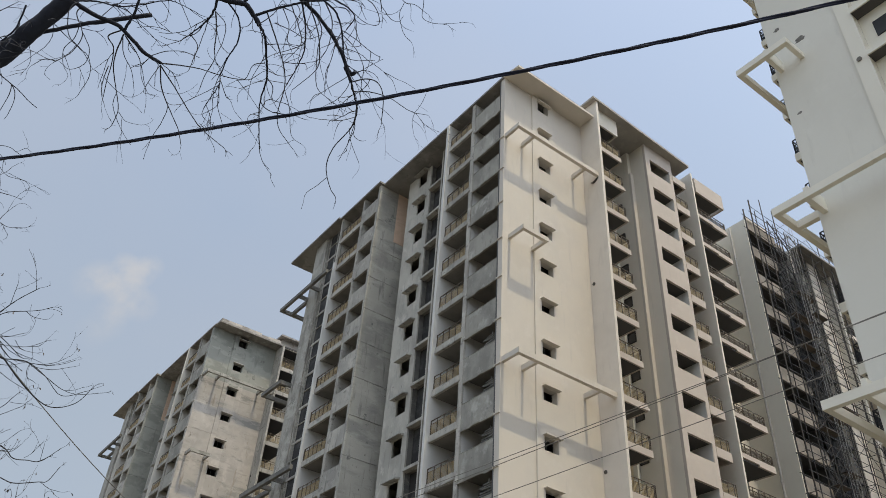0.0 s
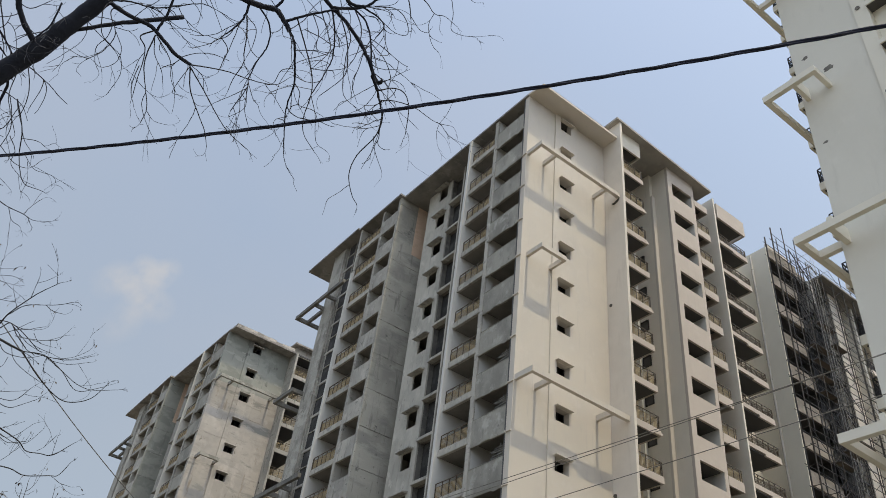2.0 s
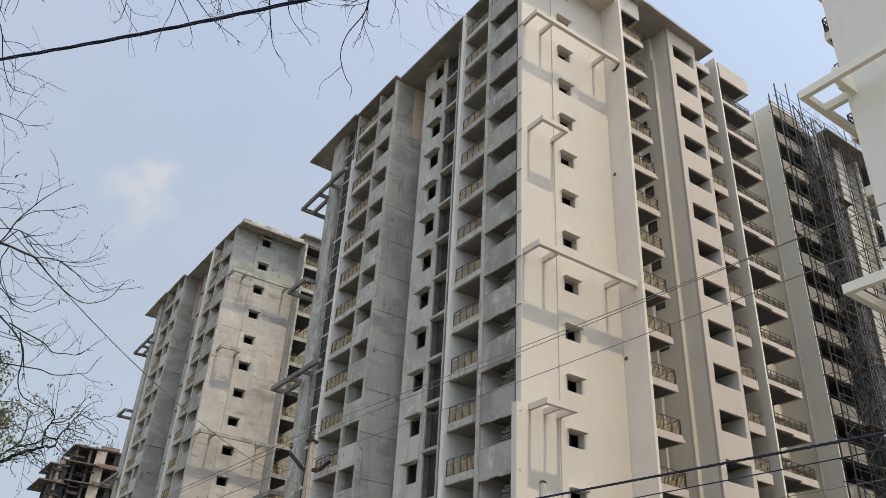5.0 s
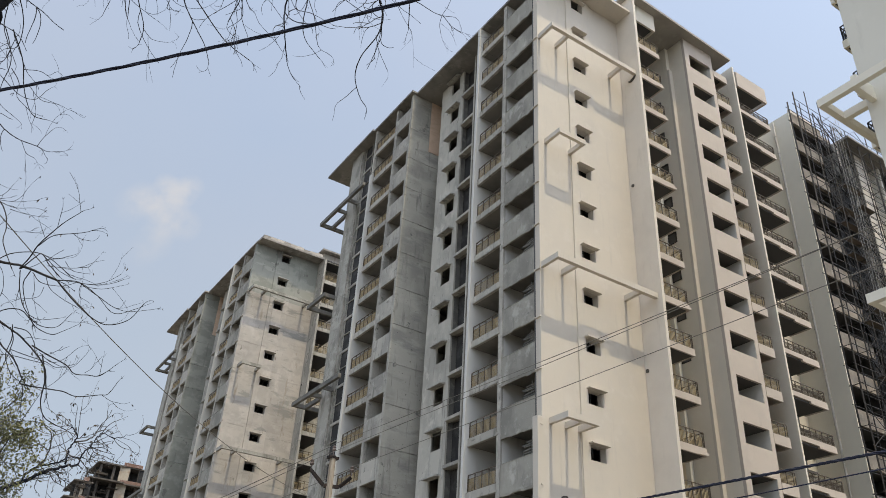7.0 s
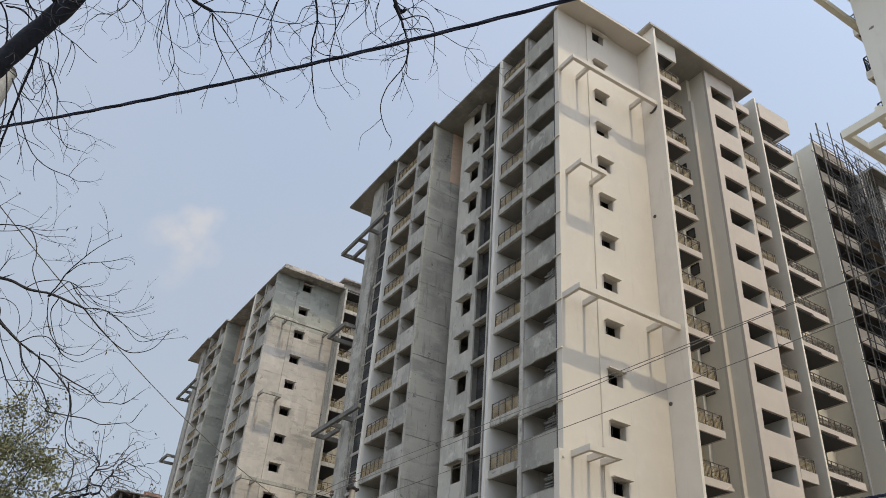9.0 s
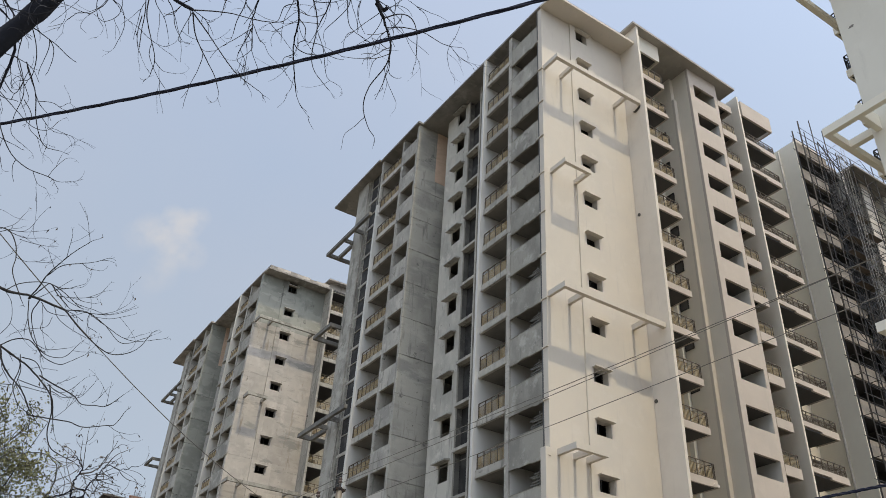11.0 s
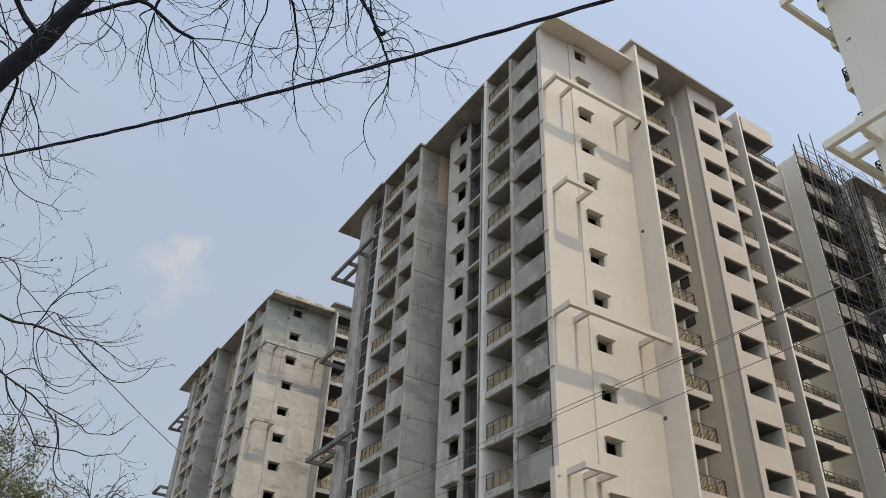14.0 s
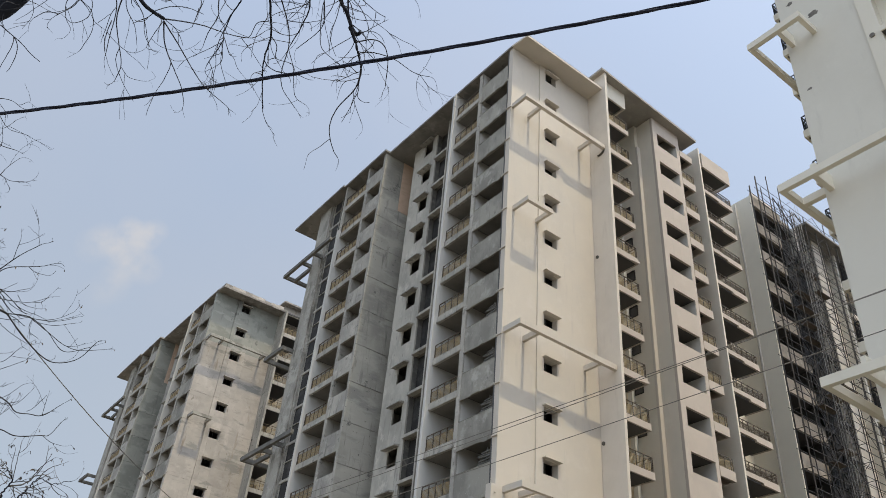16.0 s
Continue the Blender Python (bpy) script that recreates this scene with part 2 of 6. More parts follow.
OLD_ROOF = material("weathered_roof_concrete", (0.30, 0.275, 0.245), 0.9, [((0.20, 0.185, 0.17), 0.9, 0.46, 0.62, 1), ((0.42, 0.395, 0.35), 1.6, 0.55, 0.66, 1)], 10, 0.4, coord="World")
# dark glass of the stair windows, also the painted shade of the open shaft
SHAFT = material("dusty_glass_and_shade", (0.025, 0.024, 0.023), 0.9, [((0.077, 0.074, 0.068), 0.9, 0.48, 0.7, 1)], 10, 0.05, coord="World")
STUB = material("sooty_pipe_end", (0.10, 0.09, 0.075), 0.9, [((0.05, 0.045, 0.04), 6.0, 0.45, 0.7, 1)], 20, 0.2, coord="World")
PIPE = material("grey_drain_pipe", (0.55, 0.52, 0.46), 0.5, [((0.45, 0.43, 0.38), 1.5, 0.5, 0.75, 0.3)], 10, 0.05, coord="World")
EARTH = material("dusty_ground", (0.145, 0.132, 0.112), 0.95, [((0.09, 0.085, 0.055), 0.12, 0.48, 0.64, 1), ((0.20, 0.17, 0.13), 1.2, 0.5, 0.8, 1)], 4, 0.5, coord="World")


# ---- building helpers ----
def box(bm, x0, x1, y0, y1, z0, z1):
    v = [bm.verts.new(p) for p in ((x0, y0, z0), (x1, y0, z0), (x1, y1, z0), (x0, y1, z0), (x0, y0, z1), (x1, y0, z1), (x1, y1, z1), (x0, y1, z1))]
    for f in ((3, 2, 1, 0), (4, 5, 6, 7), (0, 1, 5, 4), (1, 2, 6, 5), (2, 3, 7, 6), (3, 0, 4, 7)):
        bm.faces.new([v[i] for i in f])


def prism(bm, outline, z0, z1):
    """An upright block over a plan outline, counter-clockwise."""
    lo = [bm.verts.new((x, y, z0)) for x, y in outline]
    hi = [bm.verts.new((x, y, z1)) for x, y in outline]
    bm.faces.new(lo[::-1]), bm.faces.new(hi)
    for i in range(len(lo)):
        j = (i + 1) % len(lo)
        bm.faces.new((lo[i], lo[j], hi[j], hi[i]))


def prism_y(bm, outline, y0, y1):
    """A block along y over an outline in x and z, which runs clockwise seen from the south."""
    lo = [bm.verts.new((x, y0, z)) for x, z in outline]
    hi = [bm.verts.new((x, y1, z)) for x, z in outline]
    bm.faces.new(lo[::-1]), bm.faces.new(hi)
    for i in range(len(lo)):
        j = (i + 1) % len(lo)
        bm.faces.new((lo[i], lo[j], hi[j], hi[i]))
    bmesh.ops.recalc_face_normals(bm, faces=bm.faces)


def mortar_edge(bm, rng, x, y0, y1, z, deep, high):
    """A ragged line of squeezed-out mortar along y."""
    n = 22
    rings, d, h = [], deep, high
    step = rng.randint(5, 14)
    for i in range(n + 1):
        y = y0 + (y1 - y0) * i / n
        if i == step or rng.random() < 0.16:
            d, h = deep * rng.uniform(0.35, 1.0), high * rng.uniform(0.35, 1.3)
        rings.append([bm.verts.new(q) for q in ((x + 0.02, y, z), (x - d, y, z + 0.01), (x - d * 0.7, y, z - h), (x + 0.02, y, z - h))])
    for i in range(n):
        for k in range(4):
            j = (k + 1) % 4
            bm.faces.new((rings[i][k], rings[i + 1][k], rings[i + 1][j], rings[i][j]))
    bm.faces.new(rings[0]), bm.faces.new(rings[-1][::-1])
    bmesh.ops.recalc_face_normals(bm, faces=bm.faces)


def pour_line(bm, rng, x0, x1, y, z):
    """A wavering lip of grout along x, where one day's concrete met the next."""
    n, d, h, lift = 18, 0.01, 0.03, 0.0
    rings = []
    for i in range(n + 1):
        x = x0 + (x1 - x0) * i / n
        if rng.random() < 0.45:
            d, h, lift = rng.uniform(0.004, 0.03), rng.uniform(0.012, 0.06), rng.uniform(-0.035, 0.03)
        rings.append([bm.verts.new(q) for q in ((x, y, z + lift), (x, y - d, z + lift), (x, y - d * 0.7, z + lift - h), (x, y, z + lift - h))])
    for i in range(n):
        for k in range(4):
            j = (k + 1) % 4
            bm.faces.new((rings[i][k], rings[i + 1][k], rings[i + 1][j], rings[i][j]))
    bm.faces.new(rings[0]), bm.faces.new(rings[-1][::-1])
    bmesh.ops.recalc_face_normals(bm, faces=bm.faces)


def rod(bm, a, b, r, sides=6, r2=None):
    a, b = Vector(a), Vector(b)
    d = (b - a).normalized()
    u = d.orthogonal().normalized()
    w = d.cross(u)
    rings = []
    for p, rr in ((a, r), (b, r if r2 is None else r2)):
        rings.append([bm.verts.new(p + rr * (u * math.cos(2 * math.pi * i / sides) + w * math.sin(2 * math.pi * i / sides))) for i in range(sides)])
    for i in range(sides):
        j = (i + 1) % sides
        bm.faces.new((rings[0][i], rings[0][j], rings[1][j], rings[1][i]))
    bm.faces.new(rings[0][::-1]), bm.faces.new(rings[1])


def tube(bm, path, radii, sides=5):
    """A tapering tube along a path."""
    rings, up = [], Vector((0.13, 0.31, 0.94))
    for i, p in enumerate(path):
        d = (path[min(i + 1, len(path) - 1)] - path[max(i - 1, 0)]).normalized()
        u = d.cross(up)
        u = u.normalized() if u.length > 1e-4 else d.orthogonal().normalized()
        w = d.cross(u)
        r = radii[i] if isinstance(radii, list) else radii
        rings.append([bm.verts.new(p + r * (u * math.cos(2 * math.pi * k / sides) + w * math.sin(2 * math.pi * k / sides))) for k in range(sides)])
    for i in range(len(rings) - 1):
        for k in range(sides):
            j = (k + 1) % sides
            bm.faces.new((rings[i][k], rings[i][j], rings[i + 1][j], rings[i + 1][k]))
    bm.faces.new(rings[0][::-1]), bm.faces.new(rings[-1])


def smooth(points, per=6):
    """A Catmull-Rom curve through the points."""
    p = [Vector(q) for q in points]
    p = [2 * p[0] - p[1]] + p + [2 * p[-1] - p[-2]]
    out = []
    for i in range(1, len(p) - 2):
        for k in range(per):
            s = k / per
            out.append(0.5 * (2 * p[i] + (p[i + 1] - p[i - 1]) * s + (2 * p[i - 1] - 5 * p[i] + 4 * p[i + 1] - p[i + 2]) * s * s + (3 * p[i] - p[i - 1] - 3 * p[i + 1] + p[i + 2]) * s ** 3))
    out.append(p[-2])
    return out


def mesh_of(name, build, mat):
    """A mesh from a function that fills a bmesh."""
    bm = bmesh.new()
    build(bm)
    me = bpy.data.meshes.new(name)
    bm.to_mesh(me)
    bm.free()
    me.materials.append(mat)
    return me


def boxes(*dims):
    return lambda bm: [box(bm, *d) for d in dims]


def put(name, me, parent, z=0.0, x=0.0, y=0.0, label=""):
    ob = new(name, me)
    ob.parent = parent
    ob.location = (x, y, z)
    return tagged(ob, label) if label else ob


def thing(name, label, category, at=(0, 0, 0), group="", kind=""):
    ob = new(name)
    ob.location = at
    ob.empty_display_size = 0.5
    return tagged(ob, label, category, group, kind)


def railing_mesh(name, a, b, height, mat, step=0.105):
    """A steel railing from a to b (plan points), its bottom at z = 0: light bars in a darker frame."""
    def build(bm):
        a2, b2 = Vector((*a, 0)), Vector((*b, 0))
        run = b2 - a2
        n = max(2, round(run.length / step))
        up = Vector((0, 0, 1))
        for i in range(n + 1):
            if i not in (0, n) and i % 6:
                p = a2 + run * (i / n)
                rod(bm, p, p + up * (height - 0.22), 0.021, 4)
        bars = len(bm.faces)
        for h, r in ((0.06, 0.022), (height - 0.22, 0.018), (height, 0.032)):
            rod(bm, a2 + up * h, b2 + up * h, r, 4)
        for i in range(n + 1):
            if i in (0, n) or i % 6 == 0:
                p = a2 + run * (i / n)
                rod(bm, p, p + up * height, 0.032, 4)
        for i, f in enumerate(bm.faces):
            f.material_index = int(i >= bars)
    me = mesh_of(name, build, mat)
    me.materials.append(RAIL_BROWN if mat is RAIL else mat)
    return me


# ---- the ground ----
def ground_build(bm):
    n, r = 24, 1500.0
    grid = [[bm.verts.new((-r + 2 * r * i / n, -r + 2 * r * j / n, 0.0)) for j in range(n + 1)] for i in range(n + 1)]
    for i in range(n):
        for j in range(n):
            bm.faces.new((grid[i][j], grid[i + 1][j], grid[i + 1][j + 1], grid[i][j + 1]))


ground = new("ground", mesh_of("ground", ground_build, EARTH))
tagged(ground, "dusty bare earth round the building site", "ground", kind="structure")

# ---- the towers ----


def under(n):
    """The underside of the slab over storey n - 1."""
    return 0.42 + 3.0 * n


def tower(at, label, wall, top_wall, west, rail_mat, fin_mat):
    t = thing("apartment_tower", label, "building", at, "apartment towers")
    roof_z = under(16) - 0.18   # the soffit of the roof slab
    upper_z = 49.86 if wall is CREAM else roof_z + 0.02

    # south end wall with its window column

    split = 42.2 if top_wall is not wall else roof_z
    for x0, x1, y0 in ((0, 2.6, 0.0), (2.6, 3.14, -0.10), (4.19, 4.8, -0.10), (4.8, 7.75, 0.0)):
        if wall is CREAM:
            put("end_wall", mesh_of("end_wall", boxes((x0, x1, y0, 0.40, 0, split)), wall), t)
        else:
            lift = mesh_of("end_wall_lift", boxes((x0 + 0.003, x1 - 0.003, y0, 0.40, 0.004, 3.0)), wall)
            for n in range(14):
                put("end_wall_lift", lift, t, 3.0 * n + 0.2, 0, 0.005 * ((n * 7 + int(x0 * 3)) % 3))
        if split < roof_z:
            put("upper_end_wall", mesh_of("upper_end_wall", boxes((x0, x1, y0, 0.40, split, roof_z)), top_wall), t, label="bare grey-green cement")
    put("base_block", mesh_of("base_block", boxes((-0.28, 0.0, 0.0, 0.40, 0, 15.5)), wall), t)
    spandrel = mesh_of("spandrel", boxes((3.14, 4.19, -0.10, 0.40, -0.70, 1.47)), wall)
    spandrel_top = mesh_of("spandrel", boxes((3.14, 4.19, -0.10, 0.40, -0.70, 1.47)), top_wall)
    frame_me = mesh_of("window", boxes((3.14, 3.19, 0.33, 0.38, 1.50, 2.30), (4.14, 4.19, 0.33, 0.38, 1.50, 2.30), (3.19, 4.14, 0.33, 0.38, 1.50, 1.55), (3.19, 4.14, 0.33, 0.38, 2.25, 2.30), (3.64, 3.69, 0.34, 0.37, 1.55, 2.25)), DARK_STEEL)
    hood = mesh_of("window_hood", boxes((3.02, 4.31, -0.40, -0.10, 2.31, 2.37)), wall)
    sill = mesh_of("window_sill", boxes((3.13, 4.20, -0.104, 0.40, 1.47, 1.485)), wall)
    for n in range(16):
        put("spandrel", spandrel_top if under(n) + 1 > split else spandrel, t, under(n))
        if n:
            w = put("window", frame_me, t, under(n))
            put("window_hood", hood, w)
            put("window_sill", sill, w)

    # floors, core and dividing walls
    # the south slabs take the darkened copy, painting the shade in the bays
    slabs = [mesh_of("floor_slab", boxes((*d, 0, 0.15)), SHADE_DARK if d[0] > 13 else SOFFIT) for d in (
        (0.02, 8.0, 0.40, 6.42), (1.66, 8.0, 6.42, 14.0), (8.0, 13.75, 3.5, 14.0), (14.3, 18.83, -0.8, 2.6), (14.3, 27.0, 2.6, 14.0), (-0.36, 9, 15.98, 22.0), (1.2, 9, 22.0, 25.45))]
    for n in range(1, 16):
        for m in slabs:
            put("floor_slab", m, t, under(n))
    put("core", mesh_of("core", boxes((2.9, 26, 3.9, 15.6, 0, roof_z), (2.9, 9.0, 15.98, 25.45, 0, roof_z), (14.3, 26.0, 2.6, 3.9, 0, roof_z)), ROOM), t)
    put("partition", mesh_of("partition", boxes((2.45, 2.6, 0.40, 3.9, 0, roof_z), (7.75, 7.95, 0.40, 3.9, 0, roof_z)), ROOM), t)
    put("partition", mesh_of("partition", boxes((0.10, 2.9, 3.40, 3.74, 0, roof_z)), fin_mat), t)

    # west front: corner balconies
    # near-black strip drawn as the dark seam at the corner
    put("corner_pier", mesh_of("corner_pier", boxes((-0.012, 0.25, 0.40, 0.50, 0, roof_z)), SHADE_DARK if wall is CREAM else west), t)
    put("pier", mesh_of("pier", boxes((-0.04, 0.10, 3.40, 3.74, 0, roof_z)), west), t)
    para = mesh_of("parapet", boxes((0.004, 0.14, 0.50, 3.40, -0.30, 1.33), (-0.015, 0.16, 0.50, 3.39, 1.33, 1.36)), WEATHERED)
    band = mesh_of("balcony_edge", boxes((-0.06, 0.12, 3.74, 6.42, -0.02, 0.42)), west)
    rail = railing_mesh("railing", (0.03, 3.80), (0.03, 6.36), 0.95, rail_mat)
    lip = mesh_of("drip_lip", boxes((-0.09, 0.02, -0.05, 0.35, -0.36, -0.30)), wall)
    edge_rng = random.Random(8)
    ragged = [mesh_of("mortar_edge", lambda bm: mortar_edge(bm, edge_rng, 0.004, 0.40, 3.55, -0.26, 0.10, 0.15), WEATHERED) for k in range(3)]
    ragged_low = [mesh_of("mortar_edge", lambda bm: mortar_edge(bm, edge_rng, -0.06, 3.60, 6.42, 0.03, 0.035, 0.06), west) for k in range(3)]
    for n in range(1, 16):
        put("parapet", para, t, under(n))
        put("balcony_edge", band, t, under(n))
        put("railing", rail, t, under(n) + 0.42)
        if n < 15:
            put("drip_lip", lip, t, under(n))
        put("mortar_edge", ragged[n % 3], t, under(n))
        put("mortar_edge", ragged_low[(n * 2) % 3], t, under(n))
    put("fin", mesh_of("fin", boxes((-0.30, 2.9, 6.42, 6.66, 0, roof_z)), fin_mat), t)
    # recessed shaft
    ledge = mesh_of("shaft_ledge", boxes((1.25, 1.66, 6.66, 11.0, -0.05, 0.16)), west)
    post = mesh_of("shaft_post", boxes((1.1, 1.25, 8.9, 9.05, 0, roof_z)), west)
    put("shaft_post", post, t)
    for y in (9.9, 10.25):
        put("drain_pipe", mesh_of("drain_pipe", lambda bm: rod(bm, (2.3, y, 0), (2.3, y, roof_z - 0.5), 0.07, 6), PIPE), t)
    for n in range(1, 16):
        put("shaft_ledge", ledge, t, under(n))
    # flat dark panels stand in for the shade deep in the open shaft
    pane_m = mesh_of("dark_shaft_pane", boxes((1.9, 1.96, 8.2, 11.0, 0.16, 2.95)), SHAFT)
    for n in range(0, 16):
        put("dark_shaft_pane", pane_m, t, under(n))
    # window wall
    for d in ((1.4, 1.52, 11.0, 11.57), (1.4, 1.52, 12.7, 14.2), (1.52, 2.9, 14.0, 14.2)):
        put("window_wall", mesh_of("window_wall", boxes((*d, 0, roof_z)), FLOATED if wall is CREAM else west), t)
    # return wall dimmed by its colour, for the shade within the shaft
    put("shaft_wall", mesh_of("shaft_wall", boxes((1.52, 2.9, 11.0, 11.2, 0, roof_z)), DIMMED), t)
    sp2 = mesh_of("spandrel", boxes((1.4, 1.52, 11.57, 12.7, -0.42, 1.38)), FLOATED if wall is CREAM else west)
    hood2 = mesh_of("window_hood", lambda bm: prism_y(bm, [(1.4, 2.60), (0.96, 2.56), (0.96, 2.64), (1.4, 2.76)], 11.38, 12.95), west)
    for n in range(16):
        put("spandrel", sp2, t, under(n))
        if n:
            put("window_hood", hood2, t, under(n))
    # bare concrete return wall of the wing, cast storey by storey
    rng = random.Random(4)
    for n in range(17):
        z0, z1 = max(0.0, 3.0 * n - 0.5), min(3.0 * n + 2.5, roof_z)
        put("concrete_lift", mesh_of("concrete_lift", boxes((-0.5, 3.0, 15.83 + rng.uniform(0, 0.012), 15.98, z0 + 0.03, z1)), CONCRETE if wall is CREAM else GREEN_CEMENT), t)
        lip = lambda bm: pour_line(bm, rng, -0.5, 3.0, 15.835, z1)
        if n < 16:
            put("pour_joint", mesh_of("pour_joint", lip, CONCRETE_DARK), t)
    put("infill_panel", mesh_of("infill_panel", boxes((1.35, 3.0, 15.80, 15.826, 42.9, roof_z)), BRICK_PANEL), t, label="tan unplastered infill panel")

    # wing
    X = -0.5
    para_w = mesh_of("parapet", boxes((X, X + 0.16, 16.15, 18.3, -0.02, 1.5)), west)
    band_w = mesh_of("balcony_edge", boxes((X - 0.03, X + 0.15, 18.62, 21.95, -0.02, 0.42)), west)
    rail_w = railing_mesh("railing", (X + 0.04, 18.68), (X + 0.04, 21.9), 0.95, rail_mat)
    put("pier", mesh_of("pier", boxes((X, X + 0.2, 15.98, 16.15, 0, roof_z), (X, 2.9, 18.3, 18.62, 0, roof_z)), west), t)
    for n in range(1, 16):
        put("parapet", para_w, t, under(n))
        put("balcony_edge", band_w, t, under(n))
        put("railing", rail_w, t, under(n) + 0.42)
    put("fin", mesh_of("fin", boxes((X - 0.24, 2.9, 21.95, 22.2, 0, 43.2)), fin_mat), t)
    put("fin", mesh_of("fin", boxes((X - 0.10, 2.9, 21.95, 22.2, 43.2, roof_z)), west), t)
    ledge_w = mesh_of("shaft_ledge", boxes((X + 0.5, X + 0.9, 22.2, 25.45, -0.05, 0.16)), west)
    for n in range(1, 16):
        put("shaft_ledge", ledge_w, t, under(n))
    put("shaft_post", mesh_of("shaft_post", boxes((X + 0.42, X + 0.58, 25.3, 25.45, 0, roof_z)), STAINED), t)
    pane = mesh_of("dark_shaft_pane", boxes((X + 0.58, X + 0.64, 22.2, 25.45, 0.16, 2.95)), SHAFT)
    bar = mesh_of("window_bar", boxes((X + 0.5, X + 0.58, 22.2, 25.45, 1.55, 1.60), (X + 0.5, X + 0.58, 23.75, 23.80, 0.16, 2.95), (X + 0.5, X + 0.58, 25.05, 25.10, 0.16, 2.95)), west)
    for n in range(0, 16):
        put("window_bar", bar, put("dark_shaft_pane", pane, t, under(n), label="dark narrow stair window"))
    put("end_bay_wall", mesh_of("end_bay_wall", boxes((X + 0.3, 9, 25.45, 27.45, 0, roof_z)), STAINED), t)

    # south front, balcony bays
    # the lightened cream makes up for shade on this west face
    side = mesh_of("side_wall", lambda bm: prism(bm, [(7.75, 0.0), (7.75, -1.79), (7.97, -1.79), (7.97, 0.3), (7.75, 0.3)], 0, upper_z), SHADE_LIFTED_CREAM if wall is CREAM else west)
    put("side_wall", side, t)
    # slab body in the shade-darkened colour, its edge in the wall's own
    bal = mesh_of("balcony_slab", boxes((7.97, 10.63, -1.12, 3.4, 0, 0.15)), SHADE_DARK)
    bal_edge = mesh_of("balcony_edge", boxes((7.97, 10.75, -1.24, -1.12, -0.02, 0.42), (10.63, 10.75, -1.12, 0.4, -0.02, 0.42)), BAY_CREAM if wall is CREAM else west)
    spill = mesh_of("mortar_spill", lambda bm: prism_y(bm, [(10.05, -0.03), (10.80, 0.02), (10.84, 0.16), (10.50, 0.24), (10.30, 0.10)], -1.30, -1.235), BAY_CREAM if wall is CREAM else west)
    put("top_parapet", mesh_of("top_parapet", boxes((7.97, 10.62, -1.24, -1.1, under(16) - 0.22, upper_z - 0.01), (10.5, 10.62, -1.1, 3.4, under(16) - 0.22, upper_z - 0.01)), PALE if wall is CREAM else west), t)
    # flat near-black panel painted as the unlit doorway
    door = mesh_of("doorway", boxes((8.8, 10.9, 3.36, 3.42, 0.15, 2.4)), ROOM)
    rail_s = railing_mesh("railing", (8.03, -1.16), (10.69, -1.16), 0.92, rail_mat)
    rail_e = railing_mesh("railing", (10.69, -1.16), (10.69, 0.3), 0.92, rail_mat)
    put("recess_wall", mesh_of("recess_wall", boxes((8.0, 13.75, 3.4, 3.6, 0, upper_z)), PALE if wall is CREAM else west), t)
    for n in range(1, 17):
        put("balcony_slab", bal, t, under(n))
        if n < 16:
            put("balcony_edge", bal_edge, t, under(n))
            if n in (5, 8, 11, 13, 14):
                put("mortar_spill", spill, t, under(n))
            put("railing", rail_s, t, under(n) + 0.42)
            put("railing", rail_e, t, under(n) + 0.42)
            put("doorway", door, t, under(n))
    side_pane = mesh_of("side_window", boxes((13.745, 13.766, 1.60, 2.22, 1.53, 2.26)), ROOM)
    side_frame = mesh_of("window_frame", boxes((13.70, 13.766, 1.54, 1.60, 1.47, 2.32), (13.70, 13.766, 2.22, 2.28, 1.47, 2.32), (13.70, 13.766, 1.60, 2.22, 1.47, 1.53), (13.66, 13.766, 1.60, 2.22, 2.26, 2.32)), DARK_STEEL)
    for n in range(1, 16):
        put("window_frame", side_frame, put("side_window", side_pane, t, under(n), label="small dark window beside the balcony"))
    put("duct", mesh_of("duct", boxes((13.48, 13.764, 2.34, 2.68, 0, upper_z - 0.1)), PAINT), t, label="pale boxed pipe duct")
    put("corner_strip", mesh_of("corner_strip", boxes((13.75, 14.1, 0.40, 0.6, 0, 47.4)), wall), t)

    for x, y, z in ((7.75, -0.30, 33.0), (7.75, -0.18, 19.98)):
        put("pipe_stub", mesh_of("pipe_stub", lambda bm: rod(bm, (x - 0.05, y, z), (x + 0.1, y, z), 0.12, 10), STUB), t)
    if wall is CREAM:
        put("broken_bracket", mesh_of("broken_bracket", lambda bm: tube(bm, smooth([(7.73, -1.42, 41.98), (7.71, -1.20, 41.78), (7.70, -0.92, 41.70), (7.70, -0.72, 41.82)], 4), [0.03, 0.05, 0.075, 0.085, 0.09, 0.09, 0.09, 0.085, 0.08, 0.07, 0.055, 0.045, 0.03], 6), STUB), t, label="bent scrap left on the frame")
    # projecting bay with deep openings
    W2 = BAY_CREAM if wall is CREAM else wall
    put("bay_side", mesh_of("bay_side", boxes((14.1, 14.3, -0.78, 0.60, 0, upper_z), (13.77, 14.3, 0.60, 3.6, 0, upper_z)), PALE if wall is CREAM else west), t)
    for d in ((14.1, 14.62, -1.0, -0.78), (17.02, 17.36, -1.0, -0.78), (17.02, 17.2, -0.78, 2.6)):
        put("bay_pier", mesh_of("bay_pier", boxes((*d, 0, upper_z)), W2), t)
    put("inner_reveal", mesh_of("inner_reveal", boxes((17.004, 17.018, -0.975, 2.6, 0, upper_z - 0.1)), PAINT), t)
    spand = mesh_of("parapet", boxes((14.62, 17.02, -1.0, -0.82, 0, 1.68)), W2)
